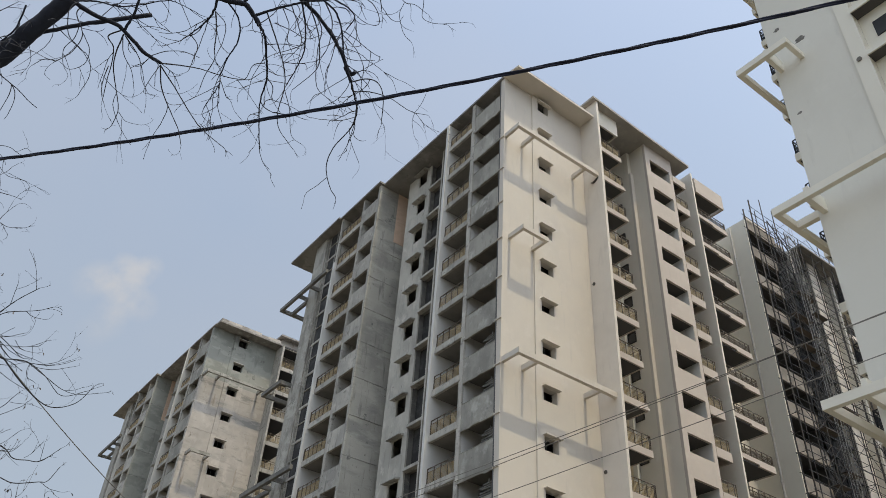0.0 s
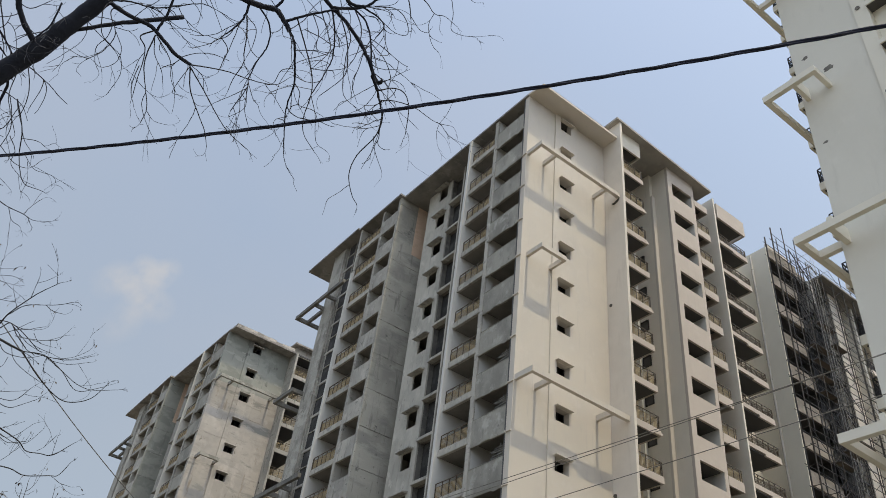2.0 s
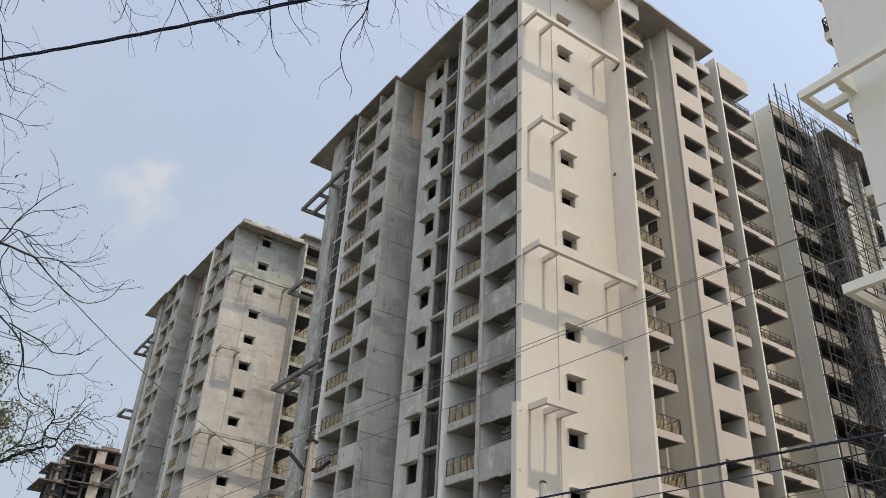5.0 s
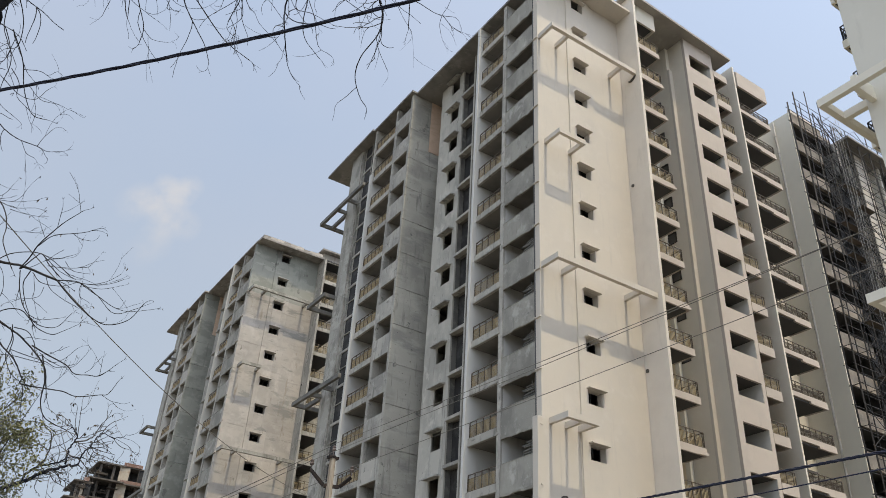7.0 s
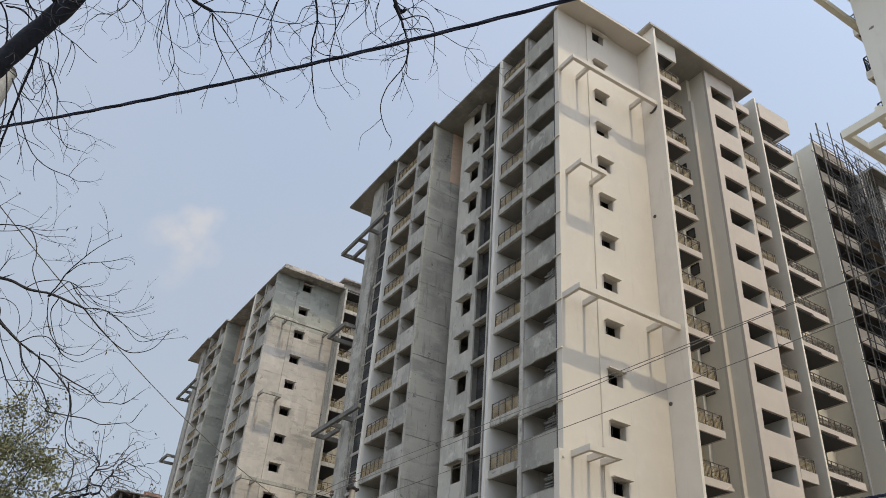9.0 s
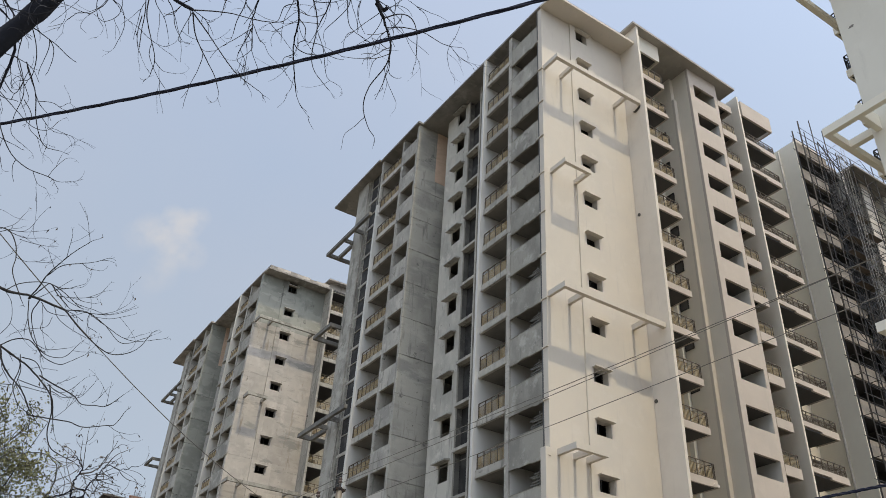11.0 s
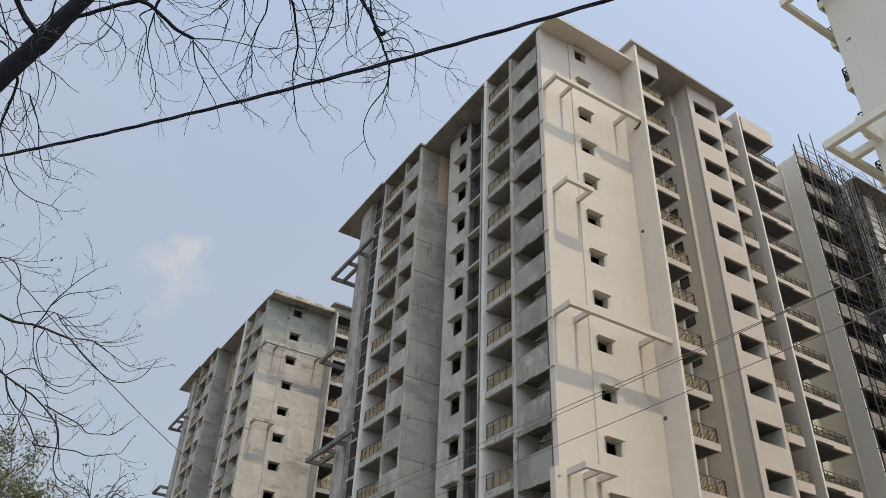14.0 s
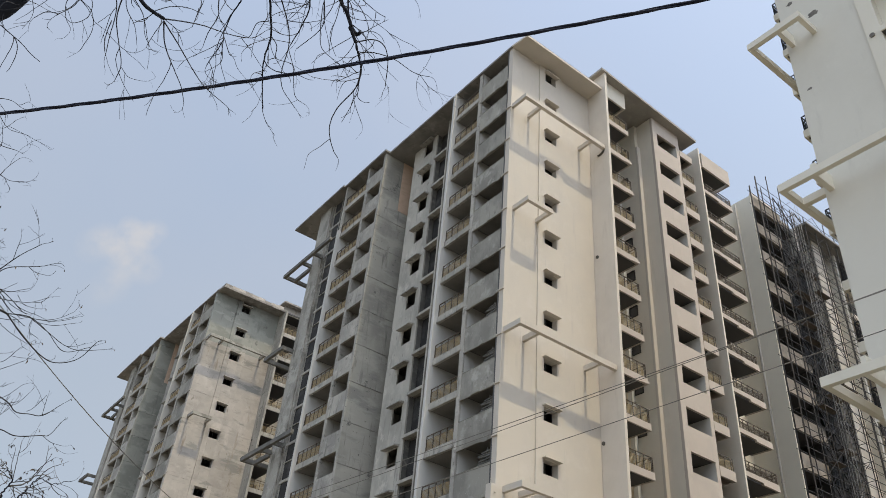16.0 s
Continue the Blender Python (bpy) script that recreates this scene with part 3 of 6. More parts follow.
    bal2 = mesh_of("balcony_edge", boxes((17.36, 18.95, -1.03, -0.88, -0.75, -0.10), (18.83, 18.95, -0.88, 0.4, -0.75, -0.10)), W2)
    bal2_slab = mesh_of("balcony_slab", boxes((17.36, 18.83, -0.88, 2.6, -0.2, -0.05)), SHADE_DARK)
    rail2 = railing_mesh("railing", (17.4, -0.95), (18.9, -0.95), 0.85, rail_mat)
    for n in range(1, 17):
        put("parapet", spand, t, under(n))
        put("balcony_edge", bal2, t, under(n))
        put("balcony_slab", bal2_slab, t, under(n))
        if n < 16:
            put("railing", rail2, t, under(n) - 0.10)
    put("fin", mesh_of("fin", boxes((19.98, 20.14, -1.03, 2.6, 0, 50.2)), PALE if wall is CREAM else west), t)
    bal3 = mesh_of("balcony_slab", boxes((20.14, 23.78, -0.8, 2.8, 0, 0.15)), SHADE_DARK)
    bal3_edge = mesh_of("balcony_edge", boxes((20.14, 23.95, -0.94, -0.80, 0.12, 0.45), (22.1, 23.95, -0.96, -0.80, -0.03, 0.12), (23.83, 23.95, -0.8, 0.8, -0.03, 0.45)), W2)
    put("top_parapet", mesh_of("top_parapet", boxes((20.5, 24.2, -0.96, -0.8, under(16), 50.0), (24.05, 24.2, -0.8, 2.8, under(16), 50.0)), W2), t)
    rail3e = railing_mesh("railing", (23.88, -0.87), (23.88, 0.75), 0.75, RAIL_BROWN)
    rail3 = railing_mesh("railing", (20.2, -0.87), (23.84, -0.87), 0.75, RAIL_BROWN)
    for n in range(1, 17):
        put("balcony_slab", bal3, t, under(n))
        if n < 16:
            put("balcony_edge", bal3_edge, t, under(n))
            put("railing", rail3, t, under(n) + 0.45)
            put("railing", rail3e, t, under(n) + 0.45)
    put("recess_wall", mesh_of("recess_wall", boxes((20.14, 27.4, 2.8, 3.0, 0, 49.2)), PALE if wall is CREAM else west), t)
    # near-black panel over the recess wall, painting the shade of the balcony depth
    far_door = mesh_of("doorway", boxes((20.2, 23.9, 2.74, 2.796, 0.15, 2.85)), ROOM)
    for n in range(1, 16):
        put("doorway", far_door, t, under(n), label="near-black panel painted as the shade behind the balcony")

    # roof
    put("roof", mesh_of("roof", lambda bm: prism(bm, [(-0.12, 0.004), (7.745, 0.004), (7.745, 3.9), (9.0, 15.9), (9.0, 31.4), (-0.95, 31.4), (-0.95, 22.2), (-0.78, 22.2), (-0.78, 15.6), (-0.3, 15.6)], roof_z, roof_z + 0.18), GREY_SLAB if wall is CREAM else OLD_ROOF), t, label="thin overhanging concrete roof slab")
    put("roof_overhang", mesh_of("roof_overhang", lambda bm: prism(bm, [(0.06, -1.46), (7.745, -1.46), (7.745, 0.0), (-0.12, 0.0)], roof_z, roof_z + 0.18), CREAM if wall is CREAM else OLD_ROOF), t, label="overhanging slab with a painted soffit" if wall is CREAM else "weathered overhanging slab")
    if wall is not CREAM:
        chips = random.Random(5)
        for k in range(9):
            x0, h = 0.3 + 0.82 * k, chips.uniform(0.52, 0.66)
            put("roof_parapet", mesh_of("roof_parapet", boxes((x0, x0 + 0.82, -1.0, -0.8, roof_z + 0.18, roof_z + 0.18 + h)), PATCHED if k % 3 else OLD_ROOF), t, label="pale weathered roof parapet")
        put("roof_parapet", mesh_of("roof_parapet", boxes((0.3, 0.5, -0.8, 5.0, roof_z + 0.18, roof_z + 0.85)), OLD_ROOF), t)
    put("roof_rim", mesh_of("roof_rim", boxes((0.2, 7.74, -1.44, -1.32, roof_z + 0.18, roof_z + 0.25)), west), t)
    if wall is CREAM:
        put("upper_roof", mesh_of("upper_roof", lambda bm: prism(bm, [(7.36, -1.92), (19.05, -1.6), (19.05, 12.0), (7.36, 12.0)], upper_z, upper_z + 0.2), ROOF), t)
        put("stair_head", mesh_of("stair_head", boxes((12, 19, 4, 11.9, roof_z, upper_z)), west), t)
    else:
        put("stair_head", mesh_of("stair_head", boxes((8.6, 16.0, 1.0, 8.0, roof_z, 50.55)), PATCHED), t, label="pale set-back stair head")
        put("stair_roof", mesh_of("stair_roof", boxes((8.1, 16.4, 0.2, 8.4, 50.55, 50.75)), OLD_ROOF), t, label="thin slab over the stair head")

    # pergola frames on the end wall
    frame_mat = CREAM if wall is CREAM else STAINED
    wide = mesh_of("pergola", boxes((0.06, 7.745, -1.48, -1.23, 0, 0.34), (0.06, 0.26, -1.23, 0, 0, 0.34), (1.52, 1.72, -1.23, 0, 0.0, 0.34), (6.45, 6.65, -1.23, 0, 0.0, 0.34)), frame_mat)
    small = mesh_of("pergola", boxes((0.46, 2.58, -1.45, -1.22, 0, 0.32), (0.46, 0.66, -1.22, 0, 0, 0.32), (2.38, 2.58, -1.22, 0, 0, 0.32)), frame_mat)
    for z in (42.03, 24.18):
        put("pergola", wide, t, z)
    three = mesh_of("pergola", boxes((0.46, 2.58, -1.45, -1.22, 0, 0.32), (0.46, 0.66, -1.22, 0, 0, 0.32), (1.5, 1.68, -1.22, 0, 0, 0.32), (2.38, 2.58, -1.22, 0, 0, 0.32)), frame_mat)
    put("pergola", small, t, 33.2)
    put("pergola", three, t, 15.2)
    # left-over pipes stacked in the corner balconies
    if wall is CREAM:
        prng, pipes = random.Random(6), []
        for k in range(6):
            z = 1.44 + 0.15 * k
            ends = (0.20 + prng.uniform(0, 0.12), 0.54, z), (0.22 + prng.uniform(0, 0.12), 0.54 + prng.uniform(0.7, 1.5), z + prng.uniform(-0.03, 0.05))
            pipes.append(mesh_of("spare_pipe", lambda bm: rod(bm, *ends, prng.uniform(0.035, 0.055), 8), DIMMED))
        for k in range(4):
            ends = (0.45, 0.7 + 0.26 * k, 0.15), (0.36 + 0.04 * k, 0.75 + 0.26 * k, prng.uniform(1.9, 2.5))
            pipes.append(mesh_of("spare_pipe", lambda bm: rod(bm, *ends, 0.045, 8), DIMMED))
        crate = mesh_of("crate", boxes((0.55, 1.0, 0.54, 1.6, 0.15, 1.5)), DIMMED)
        for n in (3, 4, 5, 6, 7, 8):
            put("crate", crate, t, under(n))
            for me in pipes:
                put("spare_pipe", me, t, under(n))
    # frames that wrap the far corner of the wing, dimmed in colour as if backlit
    wrap = mesh_of("pergola", boxes((-1.3, -1.05, 22.2, 30.7, 0, 0.34), (-1.05, 3.0, 30.45, 30.7, 0, 0.34), (-1.05, -0.2, 25.2, 25.4, 0, 0.34), (-1.05, -0.2, 27.25, 27.45, 0, 0.34), (-0.2, 0.05, 27.45, 30.45, 0, 0.34)), DIMMED)
    short = mesh_of("pergola", boxes((-1.3, -1.05, 27.25, 30.7, 0, 0.34), (-1.05, 3.0, 30.45, 30.7, 0, 0.34), (-1.05, -0.2, 27.25, 27.45, 0, 0.34)), DIMMED)
    for z in (42.03, 24.18):
        put("pergola", wrap, t, z)
    for z in (33.2, 15.2):
        put("pergola", short, t, z)
    return t


tower((0, 0, 0), "tall cream and bare grey apartment tower under construction", CREAM, CREAM, CEMENT, RAIL, PAINT)
tower((-1.78, 47.64, 0), "unpainted patchy concrete apartment tower, unfinished", PATCHED, GREEN_CEMENT, CEMENT, RAIL, WHITE)



# ---- the scaffolded block ----
# dull tan, darker than the cream plaster
DULL_TAN = material("dull_tan_plaster", (0.31, 0.268, 0.222), 0.9, [((0.22, 0.195, 0.165), 0.9, 0.45, 0.62, 1), ((0.38, 0.345, 0.295), 1.6, 0.55, 0.7, 0.6)], 10, 0.3, coord="World")

def scaffold_block():
    t = thing("scaffolded_building", "pale apartment block wrapped in dark steel scaffolding", "building")
    top = 49.3
    put("side_wall", mesh_of("side_wall", boxes((27.4, 27.6, -0.8, 12, 0, top)), NEAR_PAINT), t)
    put("front_pier", mesh_of("front_pier", boxes((27.6, 27.75, -0.8, -0.6, 0, top)), DULL_TAN), t)
    # this pier and the core are blackened as the unlit recess
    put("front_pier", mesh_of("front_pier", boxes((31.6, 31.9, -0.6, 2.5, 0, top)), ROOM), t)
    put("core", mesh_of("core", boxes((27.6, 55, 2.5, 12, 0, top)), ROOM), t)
    para = mesh_of("parapet", boxes((27.75, 31.9, -0.8, -0.62, -0.15, 1.05)), DULL_TAN)
    slab = mesh_of("floor_slab", boxes((27.75, 37.0, -0.49, 2.5, 0, 0.15)), SHADE_DARK)
    # edge painted dark to sink into the unlit recess
    edge = mesh_of("balcony_edge", boxes((31.9, 33.8, -0.64, -0.5, -0.15, 0.35)), SHADE_DARK)
    rail = railing_mesh("railing", (41.0, -0.9), (43.4, -0.9), 0.95, DARK_STEEL)
    bal = mesh_of("balcony", boxes((40.9, 43.5, -0.9, 1.0, 0, 0.15), (40.9, 43.5, -1.02, -0.9, -0.02, 0.42)), CREAM)
    wide_para = mesh_of("parapet", boxes((43.5, 47.0, -0.8, -0.6, 0, 1.6)), CREAM)
    for n in range(1, 17):
        put("parapet", para, t, under(n))
        put("floor_slab", slab, t, under(n))
        put("balcony_edge", edge, t, under(n))
        if n < 16:
            put("balcony", bal, t, under(n))
            put("railing", rail, t, under(n) + 0.42)
            put("parapet", wide_para, t, under(n))
    put("column", mesh_of("column", boxes((34.2, 34.6, -0.7, 2.5, 0, top)), WHITE), t)
    put("column", mesh_of("column", boxes((40.6, 40.9, -0.8, 2.5, 0, top)), WHITE), t)
    put("column", mesh_of("column", boxes((37.0, 38.5, -0.7, 2.5, 0, top)), CREAM), t)
    put("front_pier", mesh_of("front_pier", boxes((47, 55, -0.8, 2.5, 0, top)), CREAM), t)
    put("roof", mesh_of("roof", boxes((34.4, 55, -1.9, 12, top, top + 0.2)), SOFFIT), t)
    put("recess_wall", mesh_of("recess_wall", boxes((38.5, 40.6, 0.1, 0.3, 0, top)), PALE), t)
    put("stair_head", mesh_of("stair_head", boxes((32.4, 35.6, 0.4, 6, top, 50.9)), DULL_TAN), t)
    put("parapet", mesh_of("parapet", boxes((27.6, 30.8, -0.8, -0.65, top, top + 0.5)), CREAM), t)
    # drain pipe with clamps on the side wall
    def pipe(bm):
        rod(bm, (27.28, 0.72, 0), (27.28, 0.72, 49.0), 0.09, 8)
        for k in range(26):
            rod(bm, (27.28, 0.72, 1.2 + 1.85 * k), (27.28, 0.72, 1.32 + 1.85 * k), 0.115, 8)
    put("drain_pipe", mesh_of("drain_pipe", pipe, PIPE), t)
    return t


WIRE_GREY = material("galvanised_lattice", (0.36, 0.345, 0.32), 0.6, [((0.22, 0.20, 0.18), 2.0, 0.5, 0.7, 1)], 20, 0.1, 0.3)


def scaffolding():
    """Tube scaffolding: standards, ledgers and crossed braces in two rows before the front."""
    t = thing("scaffolding", "dense rusty dark tube scaffolding with plank decks and dark sheets drawn as shade", "scaffolding")
    rng = random.Random(7)
    xs = [27.32, 29.3, 31.0, 32.7, 34.4, 36.2, 38.0, 39.7, 40.9]
    rows = (-0.98, -1.65)
    for y in rows:
        for x in xs:
            h = 50.2 + rng.uniform(-0.8, 1.9)
            lean = rng.uniform(-0.12, 0.12)
            put("standard", mesh_of("standard", lambda bm: rod(bm, (x, y, 0), (x + lean * (x > 28), y, h), 0.045 if x > 28 else 0.065, 5), DARK_STEEL), t)
    levels = [1.5 + 1.5 * k for k in range(33)]
    cross, lattice = bmesh.new(), bmesh.new()
    for k, z in enumerate(levels):
        for y in rows:
            a, b = xs[0] - rng.uniform(0.1, 0.5), xs[-1] + rng.uniform(0.1, 0.5)
            za, zb = z + rng.uniform(-0.1, 0.1), z + rng.uniform(-0.1, 0.1)
            put("ledger", mesh_of("ledger", lambda bm: rod(bm, (a, y, za), (b, y, zb), 0.028, 4), DARK_STEEL), t)
        for x in xs:
            if rng.random() < 0.4:
                rod(cross, (x, -0.8, z), (x, -1.85, z + rng.uniform(-0.05, 0.05)), 0.026, 4)
        for i in range(len(xs) - 1):
            y, a, b = rows[1], xs[i], xs[i + 1]
            if (i + k) % 2:
                a, b = b, a
            if rng.random() < 0.45:
                rod(lattice, (a, y, z), (b, y, z + 1.5), 0.024, 4)
            rod(lattice, (a, y, z + 0.75), (b, y, z + 0.75 + rng.uniform(-0.06, 0.06)), 0.022, 4)
            if 2 <= i <= 4:
                rod(lattice, (b, rows[0], z), (a, rows[0], z + 1.5), 0.045, 4)
                rod(lattice, (0.5 * (a + b), rows[0], z - 0.3), (0.5 * (a + b) + rng.uniform(-0.1, 0.1), rows[0], z + 1.5), 0.04, 4)
        if rng.random() < 0.8 and z < 44:
            x0 = rng.choice(xs[2:5])
            put("deck", mesh_of("deck", boxes((x0, x0 + rng.uniform(1.4, 2.6), -1.6, -1.05, z + 0.05, z + 0.10)), DECK), t)
        # dark sheets added behind the tubes, standing in for the unlit recess
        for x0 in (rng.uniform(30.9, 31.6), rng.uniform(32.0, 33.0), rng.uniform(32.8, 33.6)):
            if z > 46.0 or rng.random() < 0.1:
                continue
            def shade_backing(bm):
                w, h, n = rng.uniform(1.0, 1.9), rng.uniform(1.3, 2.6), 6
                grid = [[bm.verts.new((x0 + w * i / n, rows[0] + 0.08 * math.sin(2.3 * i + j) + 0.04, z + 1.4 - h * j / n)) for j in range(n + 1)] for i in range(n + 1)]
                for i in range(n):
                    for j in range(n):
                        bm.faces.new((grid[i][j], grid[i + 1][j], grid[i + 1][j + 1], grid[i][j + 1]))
            put("recess_shade_sheet", mesh_of("recess_shade_sheet", shade_backing, SHEET_AND_SHADE), t)
    for name, bm in (("transom_lattice", cross), ("brace_lattice", lattice)):
        me = bpy.data.meshes.new(name)
        bm.to_mesh(me)
        bm.free()
        me.materials.append(DARK_STEEL)
        tagged(put(name, me, t), kind="stuff")
    # pale hoist mast
    def mast(bm):
        x0, y0, w = 32.25, -2.2, 0.42
        feet = [(x0, y0), (x0 + w, y0), (x0 + w, y0 + w), (x0, y0 + w)]
        for x, y in feet:
            rod(bm, (x, y, 0), (x, y, 50.1), 0.018, 5)
        for k in range(66):
            z = 0.75 * k + 0.4
            for q in range(4):
                (xa, ya), (xb, yb) = feet[q], feet[(q + 1) % 4]
                rod(bm, (xa, ya, z), (xb, yb, z), 0.008, 4)
                if k % 2 == q % 2:
                    rod(bm, (xa, ya, z), (xb, yb, z + 0.75), 0.008, 4)
    put("hoist_mast", mesh_of("hoist_mast", mast, WIRE_GREY), t, label="pale lattice hoist mast")
    return t


DECK = material("weathered_planks", (0.16, 0.13, 0.10), 0.9, [((0.09, 0.08, 0.07), 1.5, 0.45, 0.7, 1)], 10, 0.3)
# near-black sheet colour; behind the scaffold it paints the recess's shade
SHEET_AND_SHADE = material("dark_sheet_and_shade", (0.018, 0.018, 0.020), 0.95, [((0.04, 0.04, 0.04), 1.2, 0.45, 0.7, 1)], 10, 0.3)
scaffold_block()
scaffolding()


# ---- the near tower ----
STAIN = material("old_plaster_stain", (0.22, 0.20, 0.17), 0.95, [((0.12, 0.11, 0.10), 6.0, 0.4, 0.65, 1), ((0.40, 0.38, 0.34), 9.0, 0.6, 0.8, 1)], 20, 0.4, coord="World")


NEAR_WALL = material("greyish_wall_paint", (0.725, 0.692, 0.60), 0.75, [((0.68, 0.645, 0.555), 0.3, 0.45, 0.7, 0.7), ((0.62, 0.588, 0.51), 1.8, 0.60, 0.85, 0.2), ((0.765, 0.73, 0.64), 0.9, 0.58, 0.78, 0.8)], 9, 0.12, coord="World")
CANOPY = 0.22


def near_tower():
    t = thing("near_apartment_tower", "finished pale plaster apartment tower with projecting frames", "building")
    top = under(16)
    put("front_wall", mesh_of("front_wall", boxes((2.05, 2.35, -21.66, -18.2, 0, top)), NEAR_WALL), t)
    put("pilaster", mesh_of("pilaster", boxes((1.96, 2.42, -22.3, -21.66, 0, top)), NEAR_PAINT), t)
    put("side_wall", mesh_of("side_wall", boxes((2.35, 5.0, -18.5, -18.2, 0, top)), NEAR_PAINT), t)
    put("side_wall", mesh_of("side_wall", boxes((9.0, 16.0, -18.5, -18.2, 0, top)), NEAR_PAINT), t)
    put("core", mesh_of("core", boxes((5.0, 16.0, -40, -19.6, 0, top), (2.35, 5.0, -22.28, -18.5, 0, top)), ROOM), t)
    put("recess_wall", mesh_of("recess_wall", boxes((2.42, 5.0, -26.2, -22.302, 0, top)), NEAR_PAINT), t)
    # canopy underside darkened by colour, its front edge left pale
    slab = mesh_of("window_canopy", boxes((1.85, 2.416, -26.19, -22.305, 0, 0.06)), SHADE_DARK)
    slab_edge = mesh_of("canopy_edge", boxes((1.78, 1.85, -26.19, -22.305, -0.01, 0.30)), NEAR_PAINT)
    # solid near-black block painted as the unlit inside of a window
    win = mesh_of("window", boxes((2.36, 2.425, -24.3, -22.82, 1.30, 2.25)), OPENING_SHADE)
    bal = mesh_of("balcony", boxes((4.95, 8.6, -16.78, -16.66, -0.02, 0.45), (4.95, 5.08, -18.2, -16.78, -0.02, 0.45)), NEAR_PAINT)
    bal_slab = mesh_of("balcony_slab", boxes((5.08, 8.6, -18.5, -16.78, 0, 0.15)), SHADE_DARK)
    rail_n = railing_mesh("railing", (5.02, -16.72), (8.5, -16.72), 0.95, DARK_STEEL)
    rail_s = railing_mesh("railing", (5.02, -18.15), (5.02, -16.72), 0.95, DARK_STEEL)
    for n in range(1, 17):
        put("balcony", bal, t, under(n))
        put("balcony_slab", bal_slab, t, under(n))
        put("canopy_edge", slab_edge, put("window_canopy", slab, t, under(n) + CANOPY))
        if n < 16:
            put("railing", rail_n, t, under(n) + 0.45)
            put("railing", rail_s, t, under(n) + 0.45)
            put("window", win, t, under(n) + CANOPY, label="dark unglazed window opening")
    put("front_wall", mesh_of("front_wall", boxes((2.05, 4.4, -40, -26.2, 0, top)), NEAR_PAINT), t)
    put("roof", mesh_of("roof", boxes((0.9, 17, -41, -17.0, top, top + 0.2)), SOFFIT), t)
    wide = mesh_of("pergola", boxes((0.6, 0.85, -27.0, -16.97, 0, 0.36), (0.85, 5.0, -17.22, -16.97, 0, 0.36), (0.85, 2.05, -18.62, -18.38, 0, 0.75), (0.85, 2.05, -26.6, -26.4, 0, 0.36), (2.05, 2.3, -18.2, -17.22, 0, 0.36)), NEAR_PAINT)
    small = mesh_of("pergola", boxes((0.6, 0.85, -19.72, -16.97, 0, 0.36), (0.85, 5.0, -17.22, -16.97, 0, 0.36), (0.85, 2.05, -18.62, -18.42, 0, 0.75), (0.85, 2.05, -19.72, -19.5, 0, 0.36)), NEAR_PAINT)
    for z, m in ((15.2, small), (24.2, wide), (33.2, small), (42.2, wide)):
        put("pergola", m, t, z)
    # stained patches of the plaster
    rng = random.Random(3)
    for y, z, w in ((-18.85, 36.16, 0.2), (-19.78, 34.5, 0.3), (-18.72, 30.13, 0.13), (-20.1, 25.6, 0.2)):
        def blot(bm):
            c = bm.verts.new((2.045, 0, 0))
            ring = []
            for i in range(14):
                a = 2 * math.pi * i / 14
                r = w * rng.uniform(0.55, 1.0)
                ring.append(bm.verts.new((2.047, -r * math.cos(a) * 1.1, r * math.sin(a) * 0.75)))
            for i in range(14):
                bm.faces.new((c, ring[i], ring[(i + 1) % 14]))
        put("plaster_patch", mesh_of("plaster_patch", blot, STAIN), t, z, 0, y, "dark unpainted patch")
    for z in (37.0, 30.85):
        def knob(bm):
            rod(bm, (1.90, 0, 0), (2.0, 0, 0), 0.12, 8)
        put("pipe_stub", mesh_of("pipe_stub", knob, STAIN), t, z, 0, -21.9)
    return t


# near-black colour that paints the shade inside openings
OPENING_SHADE = material("opening_shade_black", (0.025, 0.025, 0.025), 0.7, [((0.05, 0.05, 0.05), 1.0, 0.4, 0.7, 1)], 5, 0.1)
near_tower()


# ---- the bare frames far behind ----
BROWN_CONC = material("brownish_concrete", (0.114, 0.100, 0.086), 0.95, [((0.060, 0.051, 0.043), 0.8, 0.42, 0.7, 1), ((0.156, 0.143, 0.127), 1.5, 0.55, 0.7, 1)], 8, 0.3, coord="World")
INFILL = material("pale_block_infill", (0.40, 0.35, 0.28), 0.95, [((0.30, 0.22, 0.16), 0.7, 0.5, 0.7, 1), ((0.24, 0.21, 0.18), 2.0, 0.6, 0.72, 0.4)], 8, 0.3, coord="World")
RED_BRICK = material("red_brick_upstand", (0.19, 0.115, 0.085), 0.95, [((0.306, 0.221, 0.200), 1.6, 0.50, 0.62, 2.5), ((0.119, 0.064, 0.055), 2.4, 0.55, 0.68, 1)], 8, 0.3, coord="World")
FORMWORK = material("dark_formwork", (0.042, 0.035, 0.029), 0.95, [((0.077, 0.063, 0.049), 1.1, 0.48, 0.66, 1)], 8, 0.3, coord="World")


